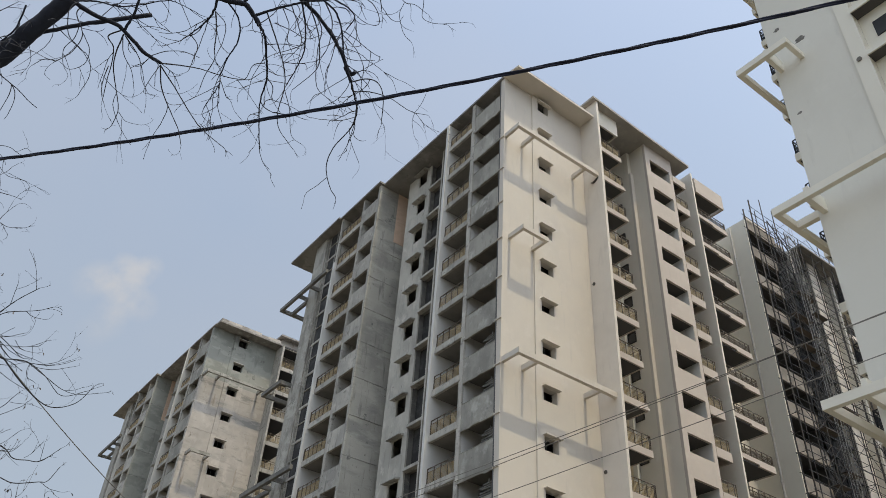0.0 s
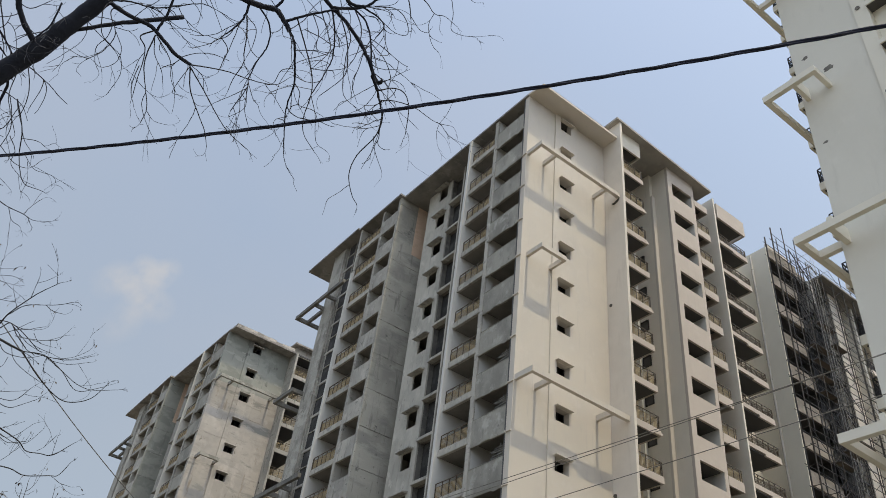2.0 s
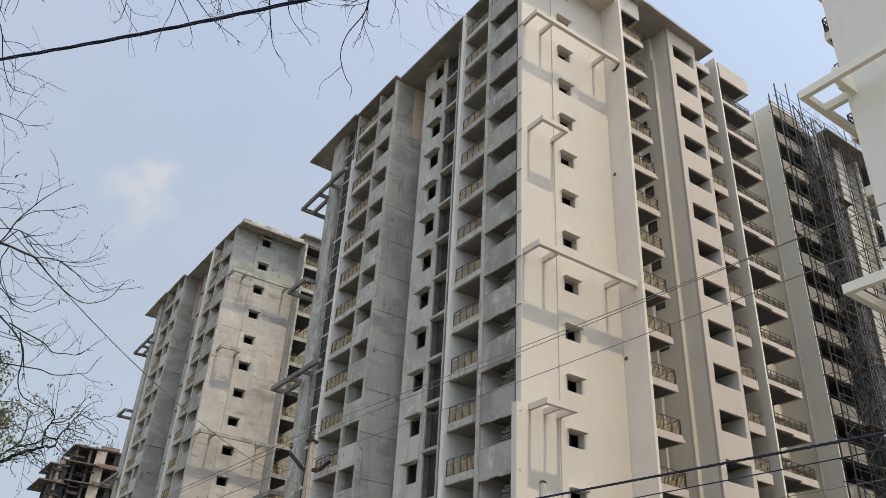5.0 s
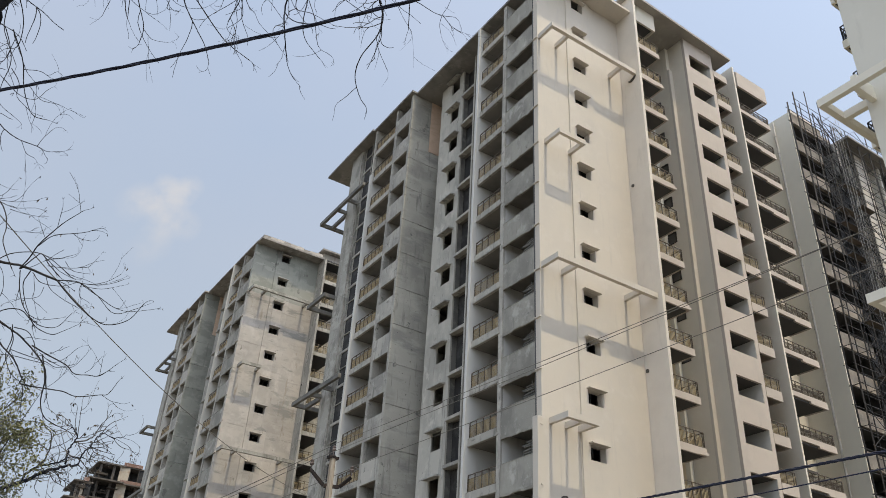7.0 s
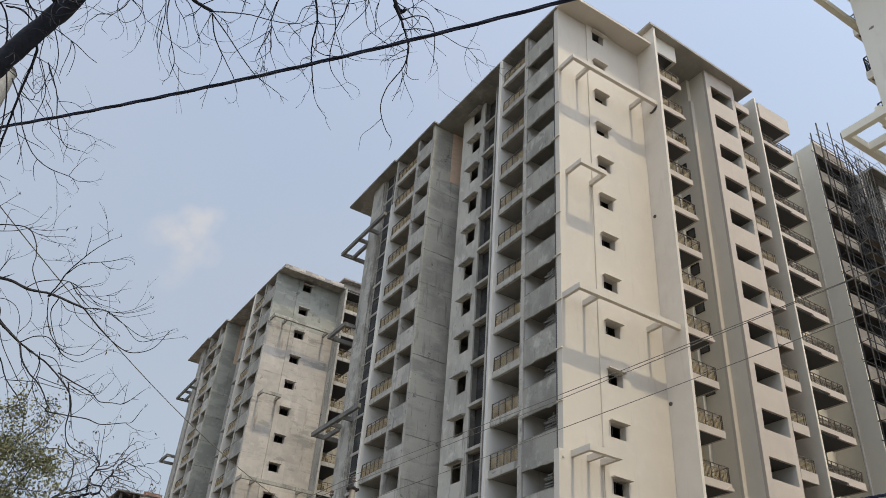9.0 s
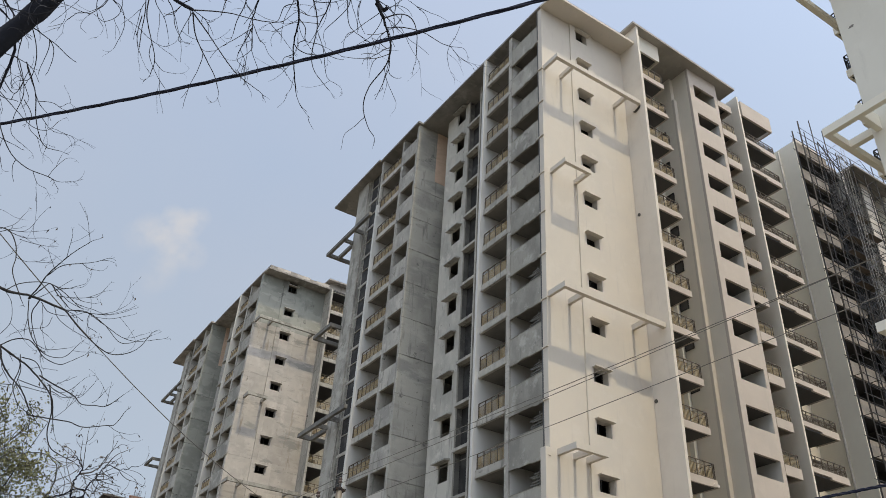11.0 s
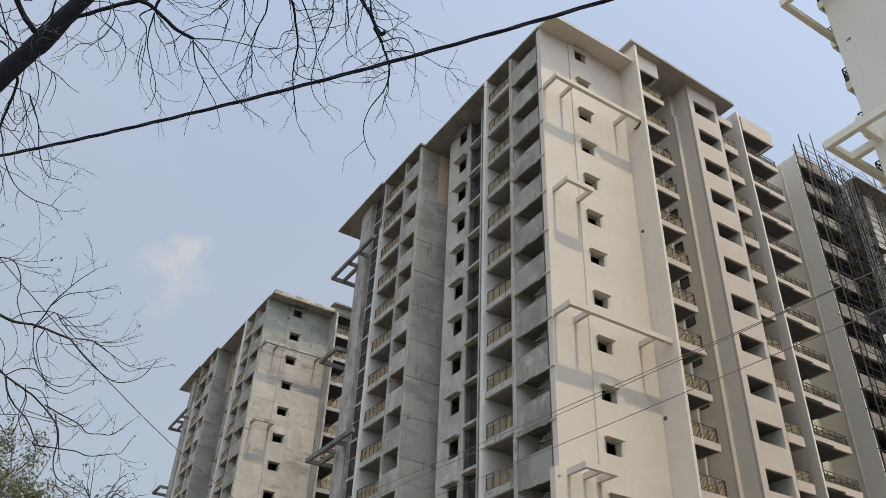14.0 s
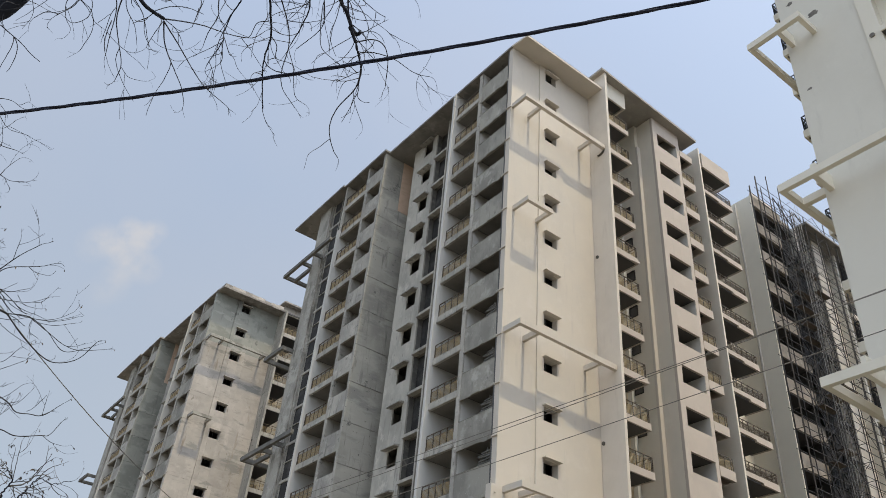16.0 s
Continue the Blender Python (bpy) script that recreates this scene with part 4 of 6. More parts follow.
def frame_building(label, x0, x1, y, top, seed, storey=3.0):
    """Raw slabs on columns, with brick upstands, a pale block pier, props and stacked formwork."""
    t = thing("concrete_frame_building", label, "building", (0, 0, 0), "concrete frames")
    rng, w = random.Random(seed), x1 - x0
    n, z = 0, top
    while z > 0.5:
        jut = (0.4, 1.5, 0.7)[n % 3]
        put("slab", mesh_of("slab", boxes((x0 - jut, x0 + 0.46 * w, y - jut, y + 9, z - 0.22, z), (x0 + 0.46 * w, x1 + 0.2, y - 0.5 * jut, y + 9, z - 0.22, z))
, BROWN_CONC), t)
        low = max(0.0, z - storey)
        for k in range(5):
            x = x0 + 0.15 + k * (w - 0.6) / 4
            put("column", mesh_of("column", boxes((x, x + 0.38, y + 0.1, y + 0.5, low, z - 0.22)), BROWN_CONC), t)
        put("block_pier", mesh_of("block_pier", boxes((x0 + 0.37 * w, x0 + 0.55 * w, y - 0.12, y + 0.1, low, z - 0.22)), INFILL), t, label="pale block pier")
        put("brick_upstand", mesh_of("brick_upstand", boxes((x0 + 0.42 * w, x0 + (0.80 if n % 2 else 0.76) * w, y - 0.3, y - 0.13, z + 0.004, z + rng.uniform(0.45, 0.75))), RED_BRICK), t, label="red brick upstand")
        # back wall painted near black for the shade deep in the bay
        put("back_wall", mesh_of("back_wall", boxes((x0, x1, y + 3.0, y + 3.2, low, z - 0.22)), OPENING_SHADE), t)
        if n < 5:
            for k in range(7):
                x = x0 + w * rng.uniform(0.02, 0.98)
                put("prop", mesh_of("prop", lambda bm: rod(bm, (x, y + 0.6, low), (x + rng.uniform(-0.15, 0.15), y + 0.6, z - 0.22), 0.05, 5), FORMWORK), t)
            for k in range(3):
                x, h = x0 + w * rng.uniform(-0.05, 0.22), rng.uniform(0.3, 2.2)
                put("formwork_board", mesh_of("formwork_board", boxes((x, x + rng.uniform(0.9, 2.0), y - rng.uniform(0.2, 0.6), y + 0.4, z - h, z - h + rng.uniform(0.1, 0.5))), FORMWORK), t)
            x = x0 + w * rng.uniform(0.6, 0.85)
            put("hanging_sheet", mesh_of("hanging_sheet", boxes((x, x + 0.9, y - 0.05, y, z - rng.uniform(1.8, 2.6), z - 0.22)), SHEET_AND_SHADE), t, label="dark sheet hung in an open bay")
        n, z = n + 1, z - storey
    for k in range(26):
        x = x0 + w * (rng.uniform(0.45, 0.62) if k < 14 else rng.uniform(0.0, 1.0))
        h = rng.uniform(0.9, 1.9)
        put("starter_bar", mesh_of("starter_bar", lambda bm: rod(bm, (x, y + 0.3, top), (x + rng.uniform(-.15, .15), y + 0.3, top + h), 0.028, 4), DARK_STEEL), t)
    return t


frame_building("unfinished concrete frame building with red brick upstands", -0.2, 9.1, 117.5, 38.6, 11)
frame_building("lower concrete frame with stacked formwork, unfinished", -3.4, -0.9, 116.0, 34.6, 12)


# ---- poles and lines ----
CABLE = material("black_cable_sheath", (0.006, 0.010, 0.034), 0.7, [((0.014, 0.018, 0.036), 8.0, 0.5, 0.7, 1)], 30, 0.2, coord="World")
WIRE = material("dull_aluminium_wire", (0.21, 0.195, 0.17), 0.7, [((0.14, 0.13, 0.115), 4.0, 0.5, 0.7, 1)], 30, 0.1, 0.4, coord="World")
POLE = material("stained_concrete_pole", (0.34, 0.295, 0.235), 0.9, [((0.20, 0.14, 0.085), 5.0, 0.48, 0.62, 0.06), ((0.15, 0.13, 0.11), 11.0, 0.54, 0.68, 0.05), ((0.44, 0.40, 0.34), 7.0, 0.58, 0.72, 0.1)], 14, 0.3, coord="World")
IRON = material("rusty_angle_iron", (0.018, 0.015, 0.014), 0.8, [((0.05, 0.028, 0.018), 9.0, 0.45, 0.7, 1)], 30, 0.3, 0.4, coord="World")
PORCELAIN = material("brown_porcelain", (0.10, 0.075, 0.065), 0.25, [((0.16, 0.13, 0.12), 6.0, 0.5, 0.7, 1)], 10, 0.0, coord="World")


def hung(a, b, sag, steps=40):
    a, b = Vector(a), Vector(b)
    return [a.lerp(b, i / steps) - Vector((0, 0, 4 * sag * (i / steps) * (1 - i / steps))) for i in range(steps + 1)]


def single_wire(a, b, sag, r, label, mat=WIRE):
    ob = new("overhead_wire", mesh_of("overhead_wire", lambda bm: tube(bm, hung(a, b, sag), r, 5), mat))
    return tagged(ob, label, "wire", "overhead wires")


def twisted_cable(a, b, sag, r, turns, label):
    """Three insulated cores twisted about one another."""
    t = thing("bundled_cable", label, "cable", (0, 0, 0), "bundled cables")
    steps = turns * 7
    line = hung(a, b, sag, steps)
    axis = (Vector(b) - Vector(a)).normalized()
    u = axis.cross(Vector((0, 0, 1))).normalized()
    w = axis.cross(u)
    for k in range(3):
        path = [p + 0.95 * r * (u * math.cos(2 * math.pi * (i * turns / steps + k / 3)) + w * math.sin(2 * math.pi * (i * turns / steps + k / 3))) for i, p in enumerate(line)]
        put("cable_core", mesh_of("cable_core", lambda bm: tube(bm, path, r * 0.82, 7), CABLE), t)
    return t


ROADSIDE = Vector((-24.909, -29.825, 1.6))


def rel(x, y, z):
    """A point set out from the spot on the road verge between the poles and the trees."""
    return (ROADSIDE.x + x, ROADSIDE.y + y, z)


twisted_cable(rel(-1.05, 7.62, 6.481), rel(6.2, -2.2, 6.720), 0.399, 0.0095, 11, "thick twisted black cable bundle overhead")
twisted_cable(rel(12.9, 19.0, 6.365), rel(14.1, -6.0, 5.812), 0.018, 0.017, 50, "twisted dark cable strung along the road")
single_wire(rel(13.3, 19.0, 6.02), rel(13.8, -6.0, 5.82), 0.1, 0.013, "dark drooping line below the cable bundle", CABLE)
single_wire(rel(13.3, 19.0, 5.44), rel(13.8, -6.0, 5.44), 0.1, 0.007, "thin pale line below the cable bundle")
single_wire(rel(10.40, 22.75, 9.18), rel(12.661, -4.475, 9.269), 0.07, 0.0085, "bare conductor from a pin insulator")
single_wire(rel(9.95, 22.95, 8.66), rel(13.039, -4.475, 9.65), 0.07, 0.0085, "bare conductor from a pin insulator")
single_wire(rel(11.06, 22.42, 8.55), rel(11.975, -4.475, 8.358), 0.07, 0.0085, "bare conductor from a pin insulator")
single_wire(rel(10.40, 22.75, 9.14), rel(8.0, 62.0, 9.2), 0.3, 0.013, "bare conductor from a pin insulator")
single_wire(rel(9.95, 22.95, 8.66), rel(7.5, 62.0, 9.0), 0.3, 0.011, "bare conductor from a pin insulator")
single_wire(rel(11.06, 22.42, 8.52), rel(8.6, 62.0, 8.5), 0.3, 0.011, "bare conductor from a pin insulator")
single_wire(rel(-2.1, 7.75, 7.16), rel(13.0, 22.9, 7.64), 1.46, 0.0065, "thin slack wire crossing between poles")


def pin_insulator(bm, x, y, z):
    for r, z0, z1, r2 in ((0.02, -0.12, 0.0, 0.02), (0.05, 0.0, 0.05, 0.075), (0.075, 0.05, 0.09, 0.045), (0.045, 0.09, 0.14, 0.065), (0.065, 0.14, 0.18, 0.03)):
        rod(bm, (x, y, z + z0), (x, y, z + z1), r, 10, r2)


def line_pole():
    x, y = ROADSIDE.x + 10.51, ROADSIDE.y + 22.72
    t = thing("utility_pole", "weathered concrete pole with a rusty forked crossarm", "utility pole")
    put("shaft", mesh_of("shaft", lambda bm: rod(bm, (x, y, 0), (x, y, 8.82), 0.15, 10, 0.095), POLE), t)
    pts = [(x - 0.60, y + 0.22, 8.36), (x - 0.16, y + 0.09, 7.92), (x + 0.28, y - 0.09, 7.92), (x + 0.56, y - 0.30, 8.24)]
    for a, b in zip(pts, pts[1:]):
        put("crossarm", mesh_of("crossarm", lambda bm: rod(bm, a, b, 0.07, 4), IRON), t)
    for p in ((x, y, 9.0), (x - 0.58, y + 0.22, 8.50), (x + 0.56, y - 0.30, 8.40)):
        put("insulator", mesh_of("insulator", lambda bm: pin_insulator(bm, *p), PORCELAIN), t, label="brown porcelain pin insulator")
    put("head_plate", mesh_of("head_plate", boxes((x - 0.17, x + 0.17, y - 0.1, y + 0.1, 8.76, 8.83)), IRON), t)
    put("cap", mesh_of("cap", lambda bm: rod(bm, (x, y, 8.82), (x, y, 8.88), 0.12, 8, 0.07), IRON), t)
    return t


line_pole()


POLE_PAINT = material("chalky_grey_paint", (0.270, 0.259, 0.232), 0.6, [((0.195, 0.188, 0.173), 3.0, 0.48, 0.68, 0.2), ((0.323, 0.315, 0.292), 6.0, 0.55, 0.7, 0.4)], 20, 0.15, coord="World")


def plain_pole(x, y, h, r, mat, label):
    t = thing("pole", label, "pole", (x, y, 0))
    put("shaft", mesh_of("shaft", lambda bm: rod(bm, (0, 0, 0), (0, 0, h), r * 1.35, 14, r), mat), t)
    put("cap", mesh_of("cap", lambda bm: rod(bm, (0, 0, h), (0, 0, h + 0.06), r * 1.1, 14, r * 0.7), IRON), t)
    return t


plain_pole(ROADSIDE.x - 1.09, ROADSIDE.y + 8.43, 7.95, 0.085, POLE_PAINT, "pale round steel pole beside the tree")
plain_pole(ROADSIDE.x + 13.5, ROADSIDE.y + 15.3, 6.75, 0.10, CEMENT, "grey concrete pole top with cables")


# ---- trees ----
BARK = material("dark_bark", (0.012, 0.015, 0.026), 0.95, [((0.021, 0.024, 0.036), 5.0, 0.5, 0.75, 0.4), ((0.007, 0.009, 0.016), 12.0, 0.5, 0.7, 1)], 25, 0.5, coord="World")
TWIG = material("twig_bark", (0.040, 0.042, 0.054), 0.9, [((0.060, 0.060, 0.070), 6.0, 0.5, 0.7, 1)], 30, 0.2, coord="World")
GREY_BARK = material("weathered_grey_bark", (0.034, 0.034, 0.036), 0.95, [((0.06, 0.058, 0.056), 5.0, 0.5, 0.75, 0.4), ((0.02, 0.02, 0.021), 12.0, 0.5, 0.7, 1)], 25, 0.5, coord="World")
PALE_TWIG = material("sunlit_grey_twig", (0.085, 0.08, 0.075), 0.9, [((0.14, 0.13, 0.12), 6.0, 0.5, 0.7, 1)], 30, 0.2, coord="World")
DRY_LEAF = material("dry_leaf", (0.06, 0.045, 0.03), 0.8, [((0.10, 0.07, 0.04), 15.0, 0.45, 0.7, 1)], 30, 0.2, coord="World")
LEAF = material("green_leaf", (0.156, 0.152, 0.061), 0.6, [((0.061, 0.072, 0.033), 1.2, 0.42, 0.62, 1), ((0.230, 0.209, 0.098), 2.6, 0.52, 0.75, 1)], 30, 0.1, coord="World")

def bough(limbs, kind, r0, r1, *points):
    """Adds a limb that bends through its points, thinning from r0 to r1."""
    limbs.append((kind, points, r0, r1))


OVERHEAD = []
bough(OVERHEAD, "limb", 0.0910, 0.0590, (-26.00, -24.05, 5.29), (-25.79, -24.23, 5.61), (-25.58, -24.50, 6.00), (-25.43, -24.71, 6.26), (-25.34, -24.88, 6.45), (-25.23, -25.08, 6.66))
bough(OVERHEAD, "limb", 0.0295, 0.0295, (-25.12, -25.25, 6.84), (-24.96, -25.28, 6.87), (-24.85, -25.33, 6.92), (-24.78, -25.45, 7.02))
bough(OVERHEAD, "dead_stub", 0.0148, 0.0197, (-25.34, -24.81, 6.40), (-25.11, -24.91, 6.60), (-24.91, -24.99, 6.76), (-24.68, -25.09, 6.92))
bough(OVERHEAD, "limb", 0.0197, 0.0148, (-25.22, -25.06, 6.66), (-25.06, -25.06, 6.63), (-24.85, -25.09, 6.62), (-24.62, -25.05, 6.54), (-24.47, -25.07, 6.50))
bough(OVERHEAD, "shoot", 0.0066, 0.0029, (-24.47, -25.07, 6.50), (-24.34, -25.07, 6.58), (-24.18, -25.08, 6.65), (-23.98, -25.08, 6.71), (-23.80, -25.11, 6.78), (-23.73, -25.14, 6.88))
bough(OVERHEAD, "shoot", 0.0062, 0.0027, (-24.47, -25.06, 6.49), (-24.38, -24.96, 6.36), (-24.24, -24.89, 6.24), (-24.14, -24.85, 6.15), (-24.07, -24.80, 6.06))
bough(OVERHEAD, "shoot", 0.0062, 0.0031, (-24.47, -25.06, 6.49), (-24.31, -25.01, 6.40), (-24.13, -24.96, 6.28), (-23.99, -24.93, 6.20), (-23.79, -24.93, 6.13))
bough(OVERHEAD, "limb", 0.0084, 0.0031, (-25.20, -25.07, 6.66), (-25.07, -25.04, 6.80), (-24.92, -24.99, 6.93), (-24.78, -24.99, 7.08), (-24.61, -25.02, 7.26), (-24.48, -24.97, 7.36), (-24.31, -24.90, 7.45))
bough(OVERHEAD, "limb", 0.0122, 0.0073, (-24.81, -25.08, 6.60), (-24.80, -25.20, 6.72), (-24.82, -25.33, 6.84), (-24.79, -25.37, 6.87))
bough(OVERHEAD, "shoot", 0.0046, 0.0021, (-24.79, -25.37, 6.87), (-24.64, -25.43, 6.91), (-24.53, -25.38, 6.87), (-24.39, -25.30, 6.78))
bough(OVERHEAD, "shoot", 0.0033, 0.0021, (-24.72, -25.40, 6.90), (-24.66, -25.42, 6.95), (-24.58, -25.46, 7.01))
bough(OVERHEAD, "shoot", 0.0062, 0.0029, (-24.83, -25.08, 6.60), (-24.89, -24.98, 6.58), (-24.82, -24.90, 6.58), (-24.78, -24.78, 6.54), (-24.75, -24.64, 6.46), (-24.72, -24.52, 6.41))
bough(OVERHEAD, "shoot", 0.0062, 0.0029, (-24.80, -25.07, 6.59), (-24.79, -24.97, 6.49), (-24.76, -24.89, 6.40), (-24.67, -24.79, 6.29), (-24.59, -24.70, 6.19), (-24.58, -24.62, 6.10))
bough(OVERHEAD, "shoot", 0.0029, 0.0017, (-24.58, -24.69, 6.18), (-24.50, -24.65, 6.16), (-24.40, -24.65, 6.19))
bough(OVERHEAD, "shoot", 0.0046, 0.0021, (-24.80, -25.06, 6.58), (-24.74, -25.01, 6.46), (-24.64, -24.99, 6.36), (-24.58, -24.96, 6.26))
bough(OVERHEAD, "shoot", 0.0046, 0.0021, (-24.78, -25.07, 6.58), (-24.62, -25.01, 6.49), (-24.55, -24.94, 6.39), (-24.47, -24.91, 6.31))
bough(OVERHEAD, "shoot", 0.0031, 0.0021, (-24.47, -25.05, 6.49), (-24.49, -24.97, 6.37), (-24.49, -24.91, 6.29), (-24.44, -24.93, 6.28))
bough(OVERHEAD, "shoot", 0.0042, 0.0021, (-24.79, -24.75, 6.52), (-24.78, -24.71, 6.40), (-24.75, -24.68, 6.29), (-24.69, -24.67, 6.19))
bough(OVERHEAD, "shoot", 0.0050, 0.0029, (-25.15, -25.01, 6.60), (-25.05, -24.99, 6.45), (-25.06, -24.95, 6.28), (-25.13, -24.93, 6.12))
bough(OVERHEAD, "shoot", 0.0032, 0.0024, (-25.12, -24.93, 6.14), (-25.19, -24.96, 6.08), (-25.24, -24.95, 5.98))
bough(OVERHEAD, "shoot", 0.0033, 0.0021, (-25.05, -24.99, 6.47), (-24.96, -24.93, 6.40), (-24.95, -24.86, 6.31), (-25.02, -24.81, 6.24), (-25.09, -24.83, 6.24))
bough(OVERHEAD, "shoot", 0.0042, 0.0021, (-25.22, -25.02, 6.62), (-25.14, -24.89, 6.49), (-25.02, -24.86, 6.44), (-24.94, -24.84, 6.41), (-24.88, -24.76, 6.32), (-24.89, -24.65, 6.18))
bough(OVERHEAD, "shoot", 0.0042, 0.0021, (-25.36, -24.93, 6.53), (-25.17, -24.89, 6.47), (-25.00, -24.86, 6.42), (-24.90, -24.83, 6.35))
bough(OVERHEAD, "shoot", 0.0035, 0.0021, (-25.10, -25.01, 6.55), (-25.09, -24.91, 6.46), (-25.12, -24.84, 6.38), (-25.08, -24.76, 6.31), (-25.02, -24.72, 6.27))
bough(OVERHEAD, "limb", 0.0320, 0.0197, (-24.66, -25.50, 7.04), (-24.48, -25.51, 7.01), (-24.36, -25.54, 6.98), (-24.22, -25.59, 6.97), (-24.12, -25.64, 6.96), (-24.02, -25.63, 6.90), (-23.96, -25.62, 6.85))
bough(OVERHEAD, "limb", 0.0083, 0.0062, (-24.37, -25.55, 6.99), (-24.30, -25.65, 7.07), (-24.26, -25.76, 7.14))
bough(OVERHEAD, "shoot", 0.0062, 0.0042, (-24.35, -25.56, 7.00), (-24.25, -25.61, 7.04), (-24.17, -25.67, 7.09))
bough(OVERHEAD, "limb", 0.0121, 0.0082, (-24.14, -25.64, 6.97), (-24.12, -25.71, 7.03), (-24.20, -25.73, 7.08), (-24.29, -25.75, 7.12))
bough(OVERHEAD, "shoot", 0.0041, 0.0021, (-24.14, -25.71, 7.04), (-24.10, -25.81, 7.04), (-23.97, -25.98, 7.08))
bough(OVERHEAD, "limb", 0.0122, 0.0046, (-24.32, -25.54, 6.97), (-24.30, -25.47, 6.89), (-24.33, -25.38, 6.79), (-24.38, -25.31, 6.70))
bough(OVERHEAD, "shoot", 0.0045, 0.0025, (-24.38, -25.31, 6.70), (-24.30, -25.33, 6.60), (-24.29, -25.30, 6.46), (-24.29, -25.30, 6.34))
bough(OVERHEAD, "shoot", 0.0062, 0.0025, (-24.29, -25.48, 6.90), (-24.22, -25.40, 6.79), (-24.17, -25.32, 6.67), (-24.14, -25.29, 6.60), (-24.15, -25.19, 6.48), (-24.14, -25.13, 6.39))
bough(OVERHEAD, "shoot", 0.0041, 0.0021, (-24.28, -25.48, 6.89), (-24.19, -25.52, 6.77), (-24.16, -25.49, 6.61), (-24.17, -25.48, 6.46))
bough(OVERHEAD, "limb", 0.0074, 0.0033, (-24.25, -25.57, 6.97), (-24.11, -25.57, 6.83), (-24.06, -25.52, 6.66), (-24.08, -25.48, 6.51), (-24.08, -25.42, 6.34), (-24.07, -25.43, 6.22), (-24.10, -25.34, 6.01))
bough(OVERHEAD, "shoot", 0.0033, 0.0019, (-24.07, -25.42, 6.23), (-24.00, -25.28, 6.18), (-24.06, -25.14, 6.14))
bough(OVERHEAD, "shoot", 0.0039, 0.0027, (-24.07, -25.42, 6.29), (-24.00, -25.45, 6.13))
bough(OVERHEAD, "limb", 0.0121, 0.0082, (-24.02, -25.64, 6.91), (-23.92, -25.73, 6.98), (-23.82, -25.81, 7.04), (-23.74, -25.87, 7.09))
bough(OVERHEAD, "limb", 0.0120, 0.0041, (-23.96, -25.62, 6.85), (-23.88, -25.57, 6.82), (-23.79, -25.45, 6.74), (-23.71, -25.34, 6.66), (-23.68, -25.22, 6.57), (-23.62, -25.10, 6.47), (-23.49, -24.93, 6.29))
bough(OVERHEAD, "shoot", 0.0045, 0.0021, (-23.72, -25.35, 6.66), (-23.64, -25.33, 6.61), (-23.60, -25.28, 6.53), (-23.48, -25.32, 6.52), (-23.41, -25.30, 6.46))
bough(OVERHEAD, "shoot", 0.0041, 0.0021, (-23.60, -25.28, 6.54), (-23.64, -25.23, 6.52), (-23.63, -25.18, 6.49))
bough(OVERHEAD, "shoot", 0.0045, 0.0021, (-23.78, -25.42, 6.72), (-23.85, -25.35, 6.70), (-23.85, -25.25, 6.63), (-23.90, -25.19, 6.62))
bough(OVERHEAD, "shoot", 0.0062, 0.0029, (-23.95, -25.69, 6.95), (-23.75, -25.52, 6.88), (-23.60, -25.37, 6.83), (-23.51, -25.22, 6.78), (-23.45, -25.02, 6.70), (-23.36, -24.89, 6.66), (-23.18, -24.80, 6.62))
bough(OVERHEAD, "shoot", 0.0034, 0.0021, (-23.51, -25.22, 6.78), (-23.40, -25.15, 6.67), (-23.29, -25.04, 6.51), (-23.18, -25.05, 6.46))
bough(OVERHEAD, "limb", 0.0197, 0.0135, (-24.09, -25.85, 7.25), (-23.91, -25.85, 7.20), (-23.75, -25.84, 7.14), (-23.58, -25.83, 7.08), (-23.41, -25.80, 6.99), (-23.28, -25.76, 6.90), (-23.17, -25.70, 6.80), (-23.12, -25.68, 6.75))
bough(OVERHEAD, "limb", 0.0147, 0.0083, (-23.76, -25.83, 7.14), (-23.61, -25.94, 7.16), (-23.52, -26.04, 7.19), (-23.49, -26.17, 7.25), (-23.47, -26.30, 7.31))
bough(OVERHEAD, "limb", 0.0144, 0.0120, (-23.98, -25.97, 7.08), (-23.80, -26.04, 7.07), (-23.67, -26.06, 7.02), (-23.58, -26.12, 7.01))
bough(OVERHEAD, "limb", 0.0081, 0.0040, (-23.60, -26.10, 7.01), (-23.46, -26.12, 6.99), (-23.38, -26.10, 6.95), (-23.39, -26.01, 6.88))
bough(OVERHEAD, "shoot", 0.0046, 0.0021, (-23.48, -26.05, 7.19), (-23.35, -26.16, 7.17), (-23.24, -26.18, 7.10), (-23.18, -26.14, 7.00), (-23.28, -26.11, 6.96), (-23.44, -26.13, 6.97))
bough(OVERHEAD, "shoot", 0.0054, 0.0041, (-23.43, -26.32, 7.31), (-23.27, -26.22, 7.29), (-23.16, -26.10, 7.27))
bough(OVERHEAD, "shoot", 0.0050, 0.0021, (-23.39, -26.33, 7.32), (-23.19, -26.38, 7.17), (-23.12, -26.42, 7.04), (-23.07, -26.51, 6.95), (-23.00, -26.57, 6.84))
bough(OVERHEAD, "shoot", 0.0028, 0.0018, (-23.12, -26.41, 7.04), (-23.12, -26.36, 6.94), (-23.04, -26.32, 6.82), (-22.97, -26.34, 6.74))
bough(OVERHEAD, "shoot", 0.0036, 0.0021, (-23.16, -26.39, 7.38), (-23.05, -26.47, 7.34), (-22.95, -26.42, 7.22), (-22.91, -26.36, 7.10), (-22.84, -26.40, 7.04), (-22.75, -26.49, 7.00))
